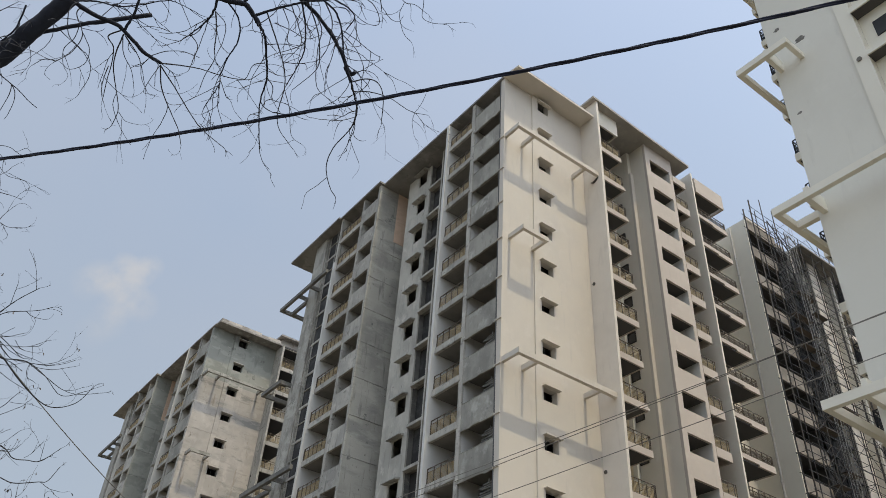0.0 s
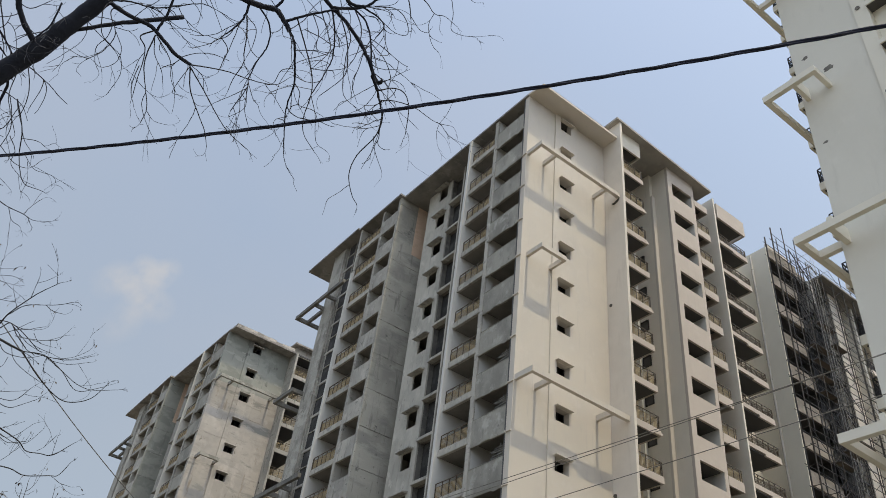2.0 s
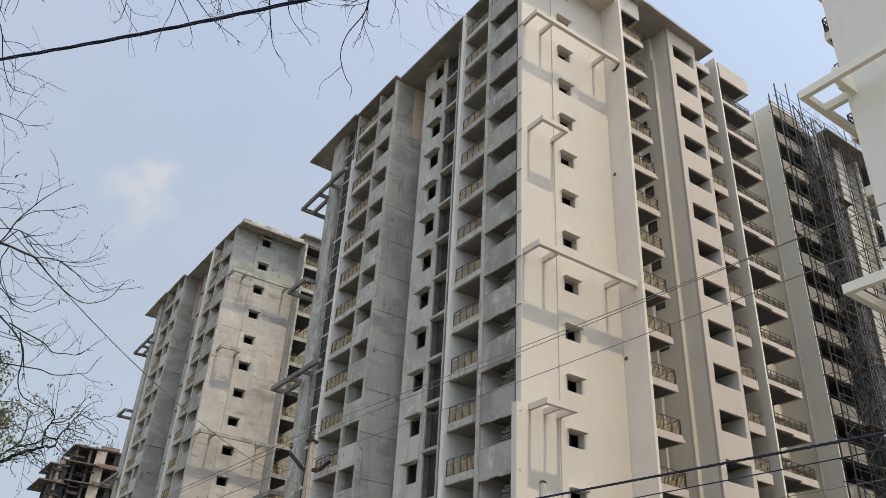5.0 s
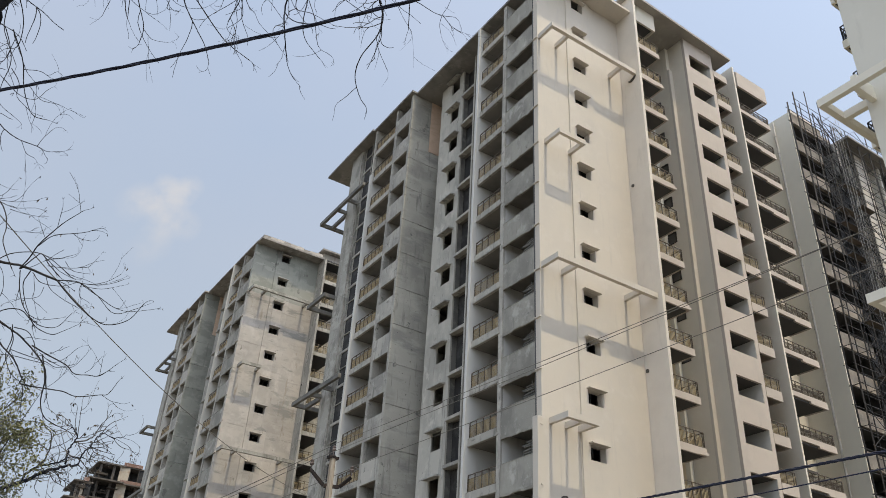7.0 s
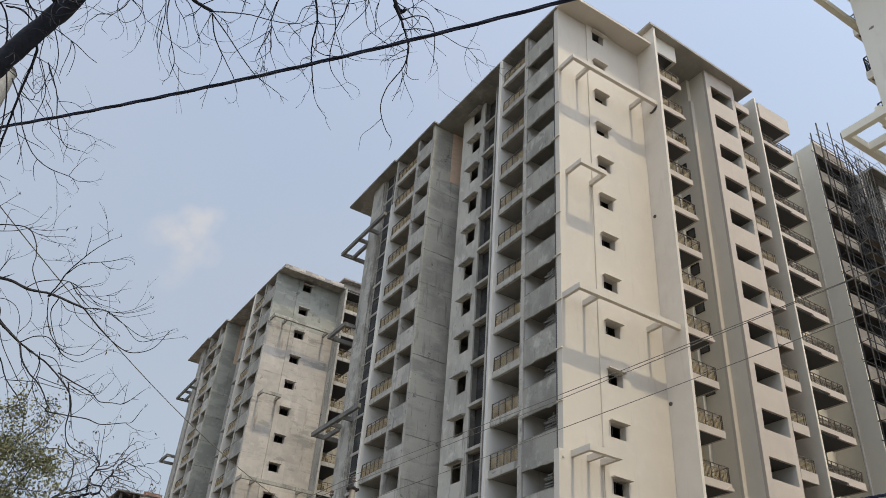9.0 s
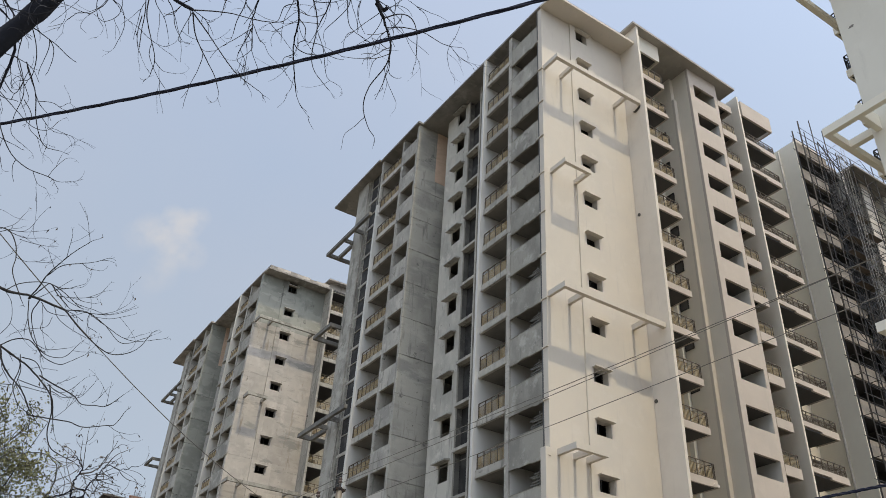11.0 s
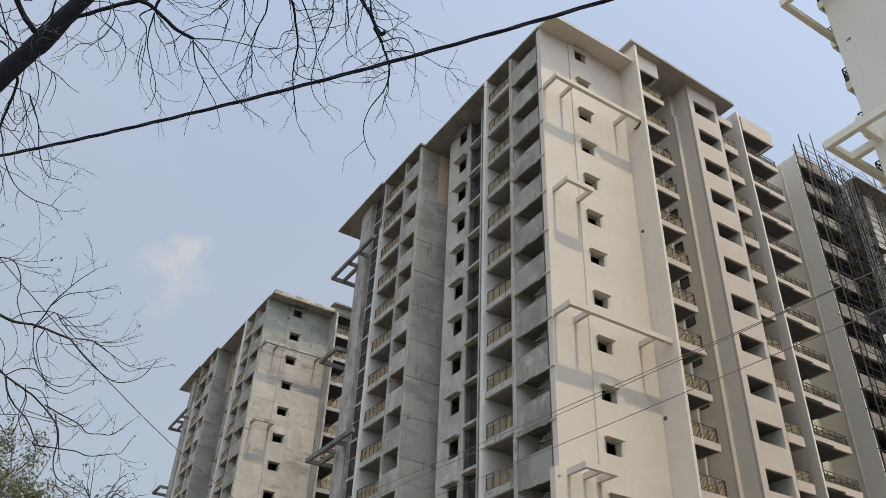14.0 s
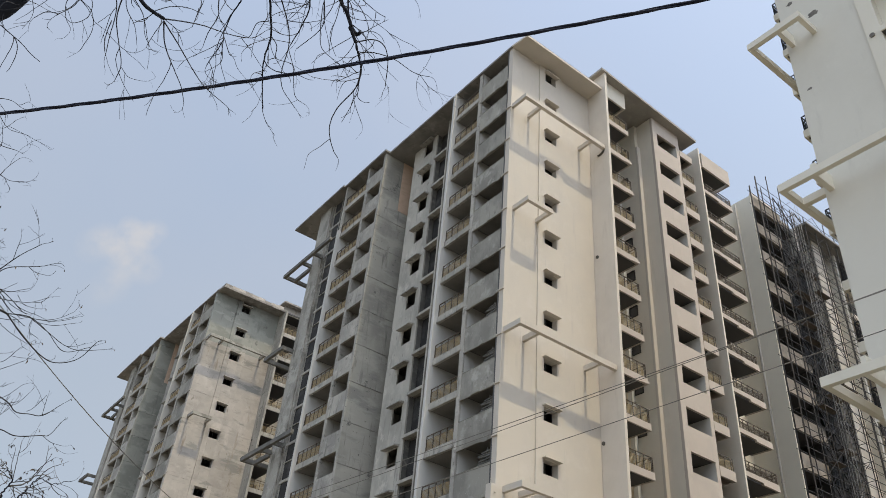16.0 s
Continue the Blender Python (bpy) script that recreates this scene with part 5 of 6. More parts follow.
bough(OVERHEAD, "shoot", 0.0031, 0.0021, (-23.11, -26.43, 7.37), (-23.05, -26.57, 7.28), (-22.92, -26.66, 7.13))
bough(OVERHEAD, "limb", 0.0083, 0.0041, (-23.75, -25.86, 7.09), (-23.61, -25.66, 7.09), (-23.50, -25.45, 7.08), (-23.46, -25.22, 7.06), (-23.44, -25.01, 7.06))
bough(OVERHEAD, "limb", 0.0081, 0.0061, (-23.70, -26.04, 7.02), (-23.54, -26.07, 6.93), (-23.44, -26.04, 6.80), (-23.37, -25.99, 6.66), (-23.30, -25.96, 6.53))
bough(OVERHEAD, "shoot", 0.0062, 0.0027, (-23.71, -25.86, 7.14), (-23.54, -25.77, 7.00), (-23.43, -25.66, 6.86), (-23.41, -25.58, 6.76), (-23.50, -25.41, 6.61))
bough(OVERHEAD, "shoot", 0.0062, 0.0021, (-23.60, -25.94, 7.16), (-23.48, -25.89, 7.05), (-23.42, -25.78, 6.90), (-23.43, -25.68, 6.77))
bough(OVERHEAD, "shoot", 0.0040, 0.0020, (-23.42, -26.03, 6.77), (-23.25, -25.96, 6.79), (-23.11, -25.85, 6.78), (-23.04, -25.71, 6.78))
bough(OVERHEAD, "shoot", 0.0049, 0.0021, (-23.81, -25.81, 7.04), (-23.71, -25.81, 6.85), (-23.66, -25.82, 6.66), (-23.73, -25.75, 6.45))
bough(OVERHEAD, "shoot", 0.0041, 0.0021, (-23.87, -25.77, 7.02), (-23.75, -25.67, 6.99), (-23.68, -25.54, 6.95), (-23.55, -25.55, 7.00))
bough(OVERHEAD, "shoot", 0.0050, 0.0025, (-23.64, -25.84, 7.11), (-23.52, -25.81, 6.98), (-23.48, -25.72, 6.83), (-23.37, -25.58, 6.61), (-23.25, -25.60, 6.51))
bough(OVERHEAD, "shoot", 0.0041, 0.0021, (-23.86, -25.65, 6.94), (-23.72, -25.68, 6.93), (-23.59, -25.71, 6.90), (-23.51, -25.79, 6.93))
bough(OVERHEAD, "shoot", 0.0041, 0.0021, (-23.84, -25.53, 6.80), (-23.72, -25.63, 6.80), (-23.61, -25.69, 6.77))
bough(OVERHEAD, "shoot", 0.0062, 0.0033, (-23.12, -25.68, 6.75), (-23.01, -25.75, 6.81), (-22.90, -25.75, 6.83), (-22.80, -25.68, 6.78), (-22.70, -25.52, 6.66))
bough(OVERHEAD, "shoot", 0.0062, 0.0021, (-23.07, -25.65, 6.70), (-22.98, -25.76, 6.66), (-22.84, -25.87, 6.59), (-22.68, -25.95, 6.48), (-22.58, -26.06, 6.41))
bough(OVERHEAD, "shoot", 0.0020, 0.0016, (-22.65, -25.98, 6.46), (-22.64, -26.05, 6.51), (-22.65, -26.12, 6.56))
bough(OVERHEAD, "shoot", 0.0020, 0.0016, (-22.65, -25.98, 6.46), (-22.63, -25.92, 6.42), (-22.58, -25.87, 6.37))
bough(OVERHEAD, "shoot", 0.0020, 0.0016, (-22.64, -25.98, 6.46), (-22.52, -25.92, 6.47), (-22.39, -25.89, 6.49))
bough(OVERHEAD, "shoot", 0.0024, 0.0016, (-22.98, -25.75, 6.66), (-22.90, -25.78, 6.47), (-22.85, -25.84, 6.30))
bough(OVERHEAD, "limb", 0.0082, 0.0062, (-23.12, -25.68, 6.75), (-23.04, -25.61, 6.71), (-22.96, -25.54, 6.66), (-22.91, -25.43, 6.58))
bough(OVERHEAD, "shoot", 0.0062, 0.0033, (-22.99, -25.60, 6.66), (-22.92, -25.42, 6.57), (-22.95, -25.19, 6.47), (-22.91, -25.02, 6.39), (-22.79, -24.90, 6.31), (-22.69, -24.83, 6.30))
bough(OVERHEAD, "shoot", 0.0031, 0.0021, (-22.93, -25.39, 6.56), (-22.87, -25.35, 6.46), (-22.75, -25.31, 6.33))
bough(OVERHEAD, "shoot", 0.0031, 0.0019, (-23.05, -25.66, 6.69), (-23.09, -25.55, 6.64), (-23.09, -25.47, 6.59))
bough(OVERHEAD, "limb", 0.0246, 0.0148, (-23.17, -25.66, 6.89), (-23.12, -25.66, 6.87), (-23.10, -25.69, 6.88))
bough(OVERHEAD, "limb", 0.0197, 0.0073, (-26.07, -24.80, 6.24), (-25.97, -24.66, 6.17), (-25.89, -24.58, 6.14), (-25.81, -24.51, 6.13), (-25.75, -24.39, 6.06), (-25.72, -24.28, 5.99))
bough(OVERHEAD, "limb", 0.0123, 0.0063, (-25.98, -24.70, 6.19), (-25.87, -24.70, 6.23), (-25.75, -24.66, 6.21), (-25.66, -24.61, 6.18), (-25.57, -24.55, 6.13))
bough(OVERHEAD, "limb", 0.0246, 0.0246, (-25.74, -24.88, 6.40), (-25.65, -24.79, 6.31), (-25.47, -24.69, 6.21))
bough(OVERHEAD, "shoot", 0.0063, 0.0042, (-26.07, -24.54, 5.94), (-25.97, -24.57, 5.99), (-25.87, -24.61, 6.04), (-25.89, -24.70, 6.12), (-25.91, -24.85, 6.26))
bough(OVERHEAD, "limb", 0.0085, 0.0053, (-25.81, -24.53, 6.15), (-25.71, -24.54, 6.17), (-25.62, -24.51, 6.14))
bough(OVERHEAD, "shoot", 0.0063, 0.0050, (-25.82, -24.84, 6.34), (-25.74, -24.74, 6.23), (-25.67, -24.67, 6.15))
bough(OVERHEAD, "limb", 0.0073, 0.0063, (-25.47, -24.94, 6.50), (-25.46, -24.83, 6.35), (-25.51, -24.74, 6.21))
bough(OVERHEAD, "shoot", 0.0063, 0.0034, (-25.89, -24.58, 6.14), (-25.92, -24.38, 6.13), (-25.93, -24.14, 6.06), (-25.94, -23.91, 5.99))
bough(OVERHEAD, "shoot", 0.0055, 0.0030, (-25.75, -24.39, 6.06), (-25.82, -24.47, 6.01), (-25.90, -24.58, 5.99), (-26.02, -24.63, 5.89))
bough(OVERHEAD, "shoot", 0.0050, 0.0025, (-25.87, -24.86, 6.27), (-25.83, -24.90, 6.03), (-25.81, -24.98, 5.80))
bough(OVERHEAD, "shoot", 0.0046, 0.0025, (-25.75, -24.86, 6.37), (-25.63, -24.85, 6.37), (-25.54, -24.93, 6.46))
bough(OVERHEAD, "shoot", 0.0046, 0.0025, (-25.80, -24.40, 5.84), (-25.84, -24.52, 5.96), (-25.85, -24.62, 6.07))
bough(OVERHEAD, "limb", 0.0123, 0.0063, (-25.51, -24.44, 5.95), (-25.51, -24.16, 5.63), (-25.50, -23.93, 5.35), (-25.48, -23.61, 4.85))
bough(OVERHEAD, "shoot", 0.0063, 0.0050, (-25.66, -24.34, 5.80), (-25.58, -24.21, 5.61), (-25.53, -24.09, 5.42), (-25.51, -24.01, 5.27))
bough(OVERHEAD, "shoot", 0.0042, 0.0021, (-25.45, -24.38, 5.90), (-25.35, -24.26, 5.74), (-25.35, -24.15, 5.57), (-25.32, -24.09, 5.46), (-25.20, -24.06, 5.41))
bough(OVERHEAD, "shoot", 0.0036, 0.0021, (-25.33, -24.23, 5.70), (-25.25, -24.17, 5.64), (-25.23, -24.09, 5.57), (-25.11, -24.04, 5.52))
bough(OVERHEAD, "shoot", 0.0054, 0.0027, (-25.41, -24.39, 5.92), (-25.28, -24.21, 5.81), (-25.21, -24.03, 5.70), (-25.10, -23.88, 5.61), (-24.98, -23.82, 5.65))
bough(OVERHEAD, "shoot", 0.0034, 0.0021, (-25.26, -24.16, 5.78), (-25.15, -24.19, 5.80), (-25.07, -24.19, 5.78))
bough(OVERHEAD, "shoot", 0.0058, 0.0033, (-25.59, -24.28, 5.73), (-25.47, -24.20, 5.59), (-25.40, -24.13, 5.45), (-25.27, -24.06, 5.31), (-25.13, -24.04, 5.25), (-24.98, -24.06, 5.23))
bough(OVERHEAD, "shoot", 0.0027, 0.0018, (-24.98, -24.06, 5.23), (-24.96, -24.05, 5.33), (-24.92, -24.04, 5.44))
bough(OVERHEAD, "shoot", 0.0027, 0.0018, (-24.98, -24.06, 5.23), (-24.90, -24.04, 5.23), (-24.82, -24.04, 5.27))
bough(OVERHEAD, "shoot", 0.0023, 0.0016, (-25.09, -24.04, 5.24), (-25.03, -24.03, 5.16), (-24.97, -24.05, 5.13))
bough(OVERHEAD, "shoot", 0.0034, 0.0021, (-25.52, -24.22, 5.71), (-25.34, -24.04, 5.70), (-25.22, -23.89, 5.73), (-25.12, -23.79, 5.82), (-25.07, -23.74, 5.98))
bough(OVERHEAD, "shoot", 0.0026, 0.0019, (-25.18, -24.05, 5.73), (-25.08, -23.98, 5.70), (-24.96, -23.96, 5.73))
bough(OVERHEAD, "shoot", 0.0038, 0.0025, (-25.52, -24.28, 5.78), (-25.40, -24.26, 5.70), (-25.37, -24.41, 5.83))
bough(OVERHEAD, "shoot", 0.0025, 0.0019, (-25.36, -24.11, 5.41), (-25.35, -24.10, 5.29), (-25.29, -24.08, 5.16))
bough(OVERHEAD, "shoot", 0.0046, 0.0025, (-25.47, -24.58, 6.12), (-25.39, -24.48, 6.03), (-25.35, -24.38, 5.94), (-25.35, -24.30, 5.85), (-25.41, -24.27, 5.82))
bough(OVERHEAD, "shoot", 0.0046, 0.0025, (-25.50, -24.52, 6.04), (-25.47, -24.45, 5.88), (-25.40, -24.42, 5.76), (-25.30, -24.38, 5.63))
DROOPING = []
bough(DROOPING, "limb", 0.0221, 0.0107, (-26.11, -21.80, 5.23), (-25.70, -21.78, 5.31), (-25.39, -21.75, 5.30), (-25.15, -21.75, 5.33), (-24.95, -21.74, 5.30), (-24.74, -21.74, 5.32), (-24.41, -21.74, 5.28))
bough(DROOPING, "shoot", 0.0080, 0.0032, (-24.41, -21.74, 5.28), (-24.20, -21.69, 5.14), (-23.97, -21.66, 5.02), (-23.81, -21.66, 5.00), (-23.64, -21.72, 5.09), (-23.55, -21.81, 5.27))
bough(DROOPING, "shoot", 0.0054, 0.0027, (-24.41, -21.74, 5.28), (-24.21, -21.73, 5.33), (-24.00, -21.68, 5.27), (-23.78, -21.61, 5.16), (-23.56, -21.65, 5.28))
bough(DROOPING, "shoot", 0.0043, 0.0024, (-24.21, -21.73, 5.33), (-23.99, -21.75, 5.23), (-23.82, -21.78, 5.15), (-23.67, -21.83, 5.13), (-23.47, -21.93, 5.18))
bough(DROOPING, "shoot", 0.0035, 0.0021, (-24.30, -21.73, 5.31), (-24.10, -21.74, 5.34), (-23.96, -21.76, 5.41), (-23.86, -21.79, 5.51))
bough(DROOPING, "shoot", 0.0032, 0.0022, (-24.21, -21.73, 5.32), (-24.02, -21.71, 5.37), (-23.88, -21.70, 5.45), (-23.79, -21.69, 5.53))
bough(DROOPING, "shoot", 0.0030, 0.0022, (-24.16, -21.73, 5.30), (-23.98, -21.73, 5.33), (-23.80, -21.76, 5.42))
bough(DROOPING, "shoot", 0.0054, 0.0040, (-24.97, -21.74, 5.31), (-24.89, -21.69, 5.43), (-24.75, -21.64, 5.53), (-24.61, -21.57, 5.59), (-24.46, -21.47, 5.59), (-24.27, -21.35, 5.54))
bough(DROOPING, "shoot", 0.0080, 0.0032, (-24.76, -21.73, 5.29), (-24.71, -21.85, 5.39), (-24.68, -21.96, 5.49), (-24.59, -22.10, 5.63), (-24.52, -22.21, 5.71), (-24.42, -22.33, 5.80))
bough(DROOPING, "shoot", 0.0034, 0.0024, (-24.58, -22.12, 5.64), (-24.59, -22.16, 5.73), (-24.60, -22.21, 5.83))
bough(DROOPING, "shoot", 0.0053, 0.0029, (-24.68, -21.95, 5.48), (-24.59, -22.05, 5.58), (-24.43, -22.13, 5.63), (-24.33, -22.20, 5.65), (-24.24, -22.27, 5.69))
bough(DROOPING, "shoot", 0.0029, 0.0021, (-24.43, -22.13, 5.63), (-24.36, -22.15, 5.59), (-24.26, -22.19, 5.58))
bough(DROOPING, "shoot", 0.0029, 0.0021, (-24.64, -22.01, 5.54), (-24.71, -22.06, 5.62), (-24.76, -22.10, 5.68))
bough(DROOPING, "shoot", 0.0033, 0.0022, (-24.61, -21.56, 5.59), (-24.47, -21.56, 5.59), (-24.38, -21.58, 5.64), (-24.32, -21.59, 5.68))
bough(DROOPING, "shoot", 0.0064, 0.0046, (-24.75, -21.73, 5.29), (-24.68, -21.77, 5.41), (-24.62, -21.78, 5.49), (-24.53, -21.73, 5.43), (-24.39, -21.68, 5.35))
bough(DROOPING, "shoot", 0.0030, 0.0022, (-24.38, -21.56, 5.59), (-24.29, -21.51, 5.54), (-24.17, -21.50, 5.55))
bough(DROOPING, "shoot", 0.0035, 0.0022, (-24.53, -21.72, 5.41), (-24.39, -21.61, 5.49), (-24.23, -21.52, 5.59), (-24.08, -21.46, 5.75))
bough(DROOPING, "shoot", 0.0028, 0.0022, (-24.23, -21.52, 5.59), (-24.14, -21.51, 5.64), (-24.09, -21.53, 5.75))
bough(DROOPING, "shoot", 0.0080, 0.0040, (-25.77, -21.86, 5.46), (-25.53, -22.02, 5.58), (-25.43, -22.17, 5.62), (-25.29, -22.29, 5.62), (-25.14, -22.39, 5.59), (-25.04, -22.45, 5.45), (-24.99, -22.49, 5.29), (-24.97, -22.54, 5.12), (-24.83, -22.56, 4.89))
bough(DROOPING, "shoot", 0.0054, 0.0037, (-25.76, -21.96, 5.67), (-25.56, -21.94, 5.69), (-25.40, -21.92, 5.71), (-25.25, -21.93, 5.77), (-25.14, -21.95, 5.84))
bough(DROOPING, "shoot", 0.0033, 0.0023, (-25.14, -22.39, 5.58), (-24.99, -22.42, 5.55), (-24.83, -22.48, 5.58))
bough(DROOPING, "shoot", 0.0028, 0.0020, (-25.02, -22.40, 5.53), (-24.90, -22.42, 5.52), (-24.79, -22.45, 5.52))
bough(DROOPING, "shoot", 0.0028, 0.0020, (-25.21, -22.34, 5.60), (-25.11, -22.32, 5.71), (-25.07, -22.31, 5.84))
bough(DROOPING, "shoot", 0.0028, 0.0020, (-25.14, -22.39, 5.59), (-25.00, -22.42, 5.61), (-24.89, -22.45, 5.65))
bough(DROOPING, "shoot", 0.0027, 0.0020, (-24.99, -22.48, 5.30), (-24.90, -22.54, 5.26), (-24.82, -22.62, 5.25))
bough(DROOPING, "shoot", 0.0043, 0.0024, (-25.64, -21.92, 5.63), (-25.58, -21.95, 5.73), (-25.50, -21.98, 5.84), (-25.46, -22.01, 5.93), (-25.39, -22.05, 6.03))
bough(DROOPING, "shoot", 0.0054, 0.0027, (-25.44, -21.70, 5.18), (-25.36, -21.73, 5.22), (-25.27, -21.76, 5.28), (-25.23, -21.83, 5.40), (-25.20, -21.89, 5.49))
bough(DROOPING, "shoot", 0.0032, 0.0021, (-25.26, -21.75, 5.32), (-25.22, -21.88, 5.44), (-25.22, -21.99, 5.51))
bough(DROOPING, "shoot", 0.0032, 0.0024, (-25.29, -21.75, 5.30), (-25.26, -21.74, 5.17), (-25.21, -21.73, 5.02))
bough(DROOPING, "shoot", 0.0080, 0.0037, (-25.54, -21.61, 4.95), (-25.29, -21.69, 5.05), (-25.19, -21.75, 5.07), (-25.11, -21.77, 5.01), (-25.07, -21.77, 4.87), (-24.97, -21.74, 4.68), (-24.74, -21.70, 4.41))
bough(DROOPING, "shoot", 0.0042, 0.0029, (-25.24, -21.72, 5.06), (-25.13, -21.74, 5.13), (-25.00, -21.73, 5.10), (-24.92, -21.69, 5.00), (-24.89, -21.64, 4.87))
bough(DROOPING, "shoot", 0.0034, 0.0024, (-24.89, -21.64, 4.87), (-24.83, -21.72, 5.00), (-24.88, -21.82, 5.15), (-24.97, -21.88, 5.23))
bough(DROOPING, "limb", 0.0158, 0.0064, (-25.82, -21.61, 4.89), (-25.25, -21.59, 4.97), (-25.11, -21.58, 4.97), (-24.98, -21.54, 4.91), (-24.84, -21.51, 4.84), (-24.68, -21.48, 4.78), (-24.51, -21.45, 4.71), (-24.25, -21.39, 4.52), (-24.15, -21.32, 4.31))
bough(DROOPING, "limb", 0.0107, 0.0080, (-25.53, -21.59, 4.93), (-25.27, -21.48, 5.06), (-25.17, -21.36, 5.14), (-25.03, -21.18, 5.10), (-24.84, -21.01, 5.04))
bough(DROOPING, "shoot", 0.0067, 0.0043, (-24.84, -21.51, 4.84), (-24.74, -21.58, 4.91), (-24.62, -21.63, 4.92), (-24.52, -21.65, 4.85))
bough(DROOPING, "shoot", 0.0053, 0.0024, (-24.52, -21.65, 4.85), (-24.40, -21.69, 4.79), (-24.27, -21.76, 4.80), (-24.19, -21.87, 4.93))
bough(DROOPING, "shoot", 0.0053, 0.0024, (-24.52, -21.65, 4.85), (-24.43, -21.64, 4.78), (-24.29, -21.65, 4.75), (-24.21, -21.69, 4.79), (-24.12, -21.74, 4.86))
bough(DROOPING, "shoot", 0.0035, 0.0021, (-24.55, -21.65, 4.89), (-24.43, -21.59, 4.89), (-24.26, -21.56, 4.97))
bough(DROOPING, "shoot", 0.0054, 0.0043, (-24.75, -21.73, 5.28), (-24.70, -21.70, 5.11), (-24.62, -21.69, 4.95), (-24.52, -21.70, 4.84))
bough(DROOPING, "shoot", 0.0054, 0.0037, (-24.66, -21.74, 5.30), (-24.68, -21.60, 5.21), (-24.61, -21.46, 5.10), (-24.52, -21.34, 5.01))
bough(DROOPING, "shoot", 0.0040, 0.0024, (-24.64, -21.74, 5.29), (-24.54, -21.78, 5.19), (-24.37, -21.87, 5.17), (-24.25, -21.98, 5.20))
bough(DROOPING, "shoot", 0.0035, 0.0024, (-24.52, -21.74, 5.30), (-24.45, -21.76, 5.17), (-24.32, -21.80, 5.08), (-24.16, -21.85, 5.01))
bough(DROOPING, "shoot", 0.0026, 0.0021, (-24.50, -21.79, 5.15), (-24.52, -21.75, 5.05), (-24.66, -21.72, 4.99), (-24.72, -21.70, 4.95))
bough(DROOPING, "shoot", 0.0027, 0.0021, (-24.62, -21.74, 5.26), (-24.57, -21.73, 5.12), (-24.56, -21.73, 5.02), (-24.47, -21.75, 4.96))
bough(DROOPING, "limb", 0.0107, 0.0054, (-24.84, -21.51, 4.84), (-24.77, -21.50, 4.69), (-24.66, -21.50, 4.57), (-24.52, -21.51, 4.46), (-24.40, -21.51, 4.30))
bough(DROOPING, "shoot", 0.0054, 0.0032, (-24.65, -21.48, 4.78), (-24.59, -21.43, 4.70), (-24.58, -21.36, 4.60), (-24.59, -21.26, 4.40))
bough(DROOPING, "shoot", 0.0054, 0.0032, (-24.62, -21.48, 4.79), (-24.49, -21.46, 4.79), (-24.40, -21.40, 4.72), (-24.37, -21.35, 4.67))
bough(DROOPING, "limb", 0.0107, 0.0054, (-25.58, -21.64, 5.03), (-25.20, -21.55, 4.88), (-25.08, -21.50, 4.79), (-24.94, -21.43, 4.65), (-24.83, -21.37, 4.50), (-24.69, -21.32, 4.39))
bough(DROOPING, "shoot", 0.0043, 0.0027, (-24.84, -21.37, 4.49), (-24.58, -21.41, 4.53), (-24.39, -21.44, 4.52), (-24.25, -21.47, 4.51))
bough(DROOPING, "shoot", 0.0081, 0.0032, (-24.41, -21.44, 4.67), (-24.26, -21.36, 4.65), (-24.04, -21.27, 4.62), (-23.93, -21.19, 4.58), (-23.79, -21.13, 4.62), (-23.66, -21.07, 4.67), (-23.52, -21.07, 4.85))
bough(DROOPING, "shoot", 0.0028, 0.0023, (-23.67, -21.07, 4.67), (-23.68, -21.08, 4.76), (-23.69, -21.10, 4.83))
bough(DROOPING, "shoot", 0.0028, 0.0022, (-23.83, -21.15, 4.63), (-23.79, -21.17, 4.67), (-23.76, -21.20, 4.73))
bough(DROOPING, "shoot", 0.0079, 0.0032, (-24.39, -21.50, 4.25), (-24.17, -21.44, 4.28), (-24.00, -21.38, 4.31), (-23.86, -21.32, 4.31), (-23.65, -21.29, 4.39), (-23.56, -21.24, 4.44), (-23.49, -21.22, 4.61))
bough(DROOPING, "shoot", 0.0027, 0.0022, (-23.62, -21.27, 4.40), (-23.53, -21.31, 4.35), (-23.44, -21.36, 4.33))
bough(DROOPING, "shoot", 0.0032, 0.0022, (-24.32, -21.38, 4.64), (-24.19, -21.36, 4.58), (-24.09, -21.38, 4.63), (-24.00, -21.43, 4.76))
bough(DROOPING, "shoot", 0.0032, 0.0022, (-24.25, -21.37, 4.60), (-24.08, -21.33, 4.57), (-23.97, -21.31, 4.61), (-23.89, -21.34, 4.76))
bough(DROOPING, "shoot", 0.0081, 0.0041, (-24.29, -21.38, 4.63), (-24.19, -21.31, 4.41), (-24.16, -21.25, 4.21), (-24.09, -21.22, 4.08), (-23.99, -21.21, 4.03), (-23.85, -21.22, 3.99))
bough(DROOPING, "shoot", 0.0042, 0.0027, (-24.59, -21.52, 4.55), (-24.44, -21.55, 4.52), (-24.26, -21.59, 4.49), (-24.15, -21.62, 4.45), (-24.02, -21.69, 4.49))
bough(DROOPING, "shoot", 0.0054, 0.0032, (-24.64, -21.49, 4.81), (-24.60, -21.42, 4.69), (-24.60, -21.35, 4.54), (-24.50, -21.28, 4.40), (-24.36, -21.23, 4.32), (-24.31, -21.16, 4.14))
BARE = []
bough(BARE, "limb", 0.0566, 0.0241, (-23.96, -10.17, 5.18), (-23.44, -10.27, 5.53), (-23.02, -10.36, 5.79), (-22.78, -10.43, 5.97), (-22.45, -10.51, 6.15), (-22.11, -10.58, 6.27))
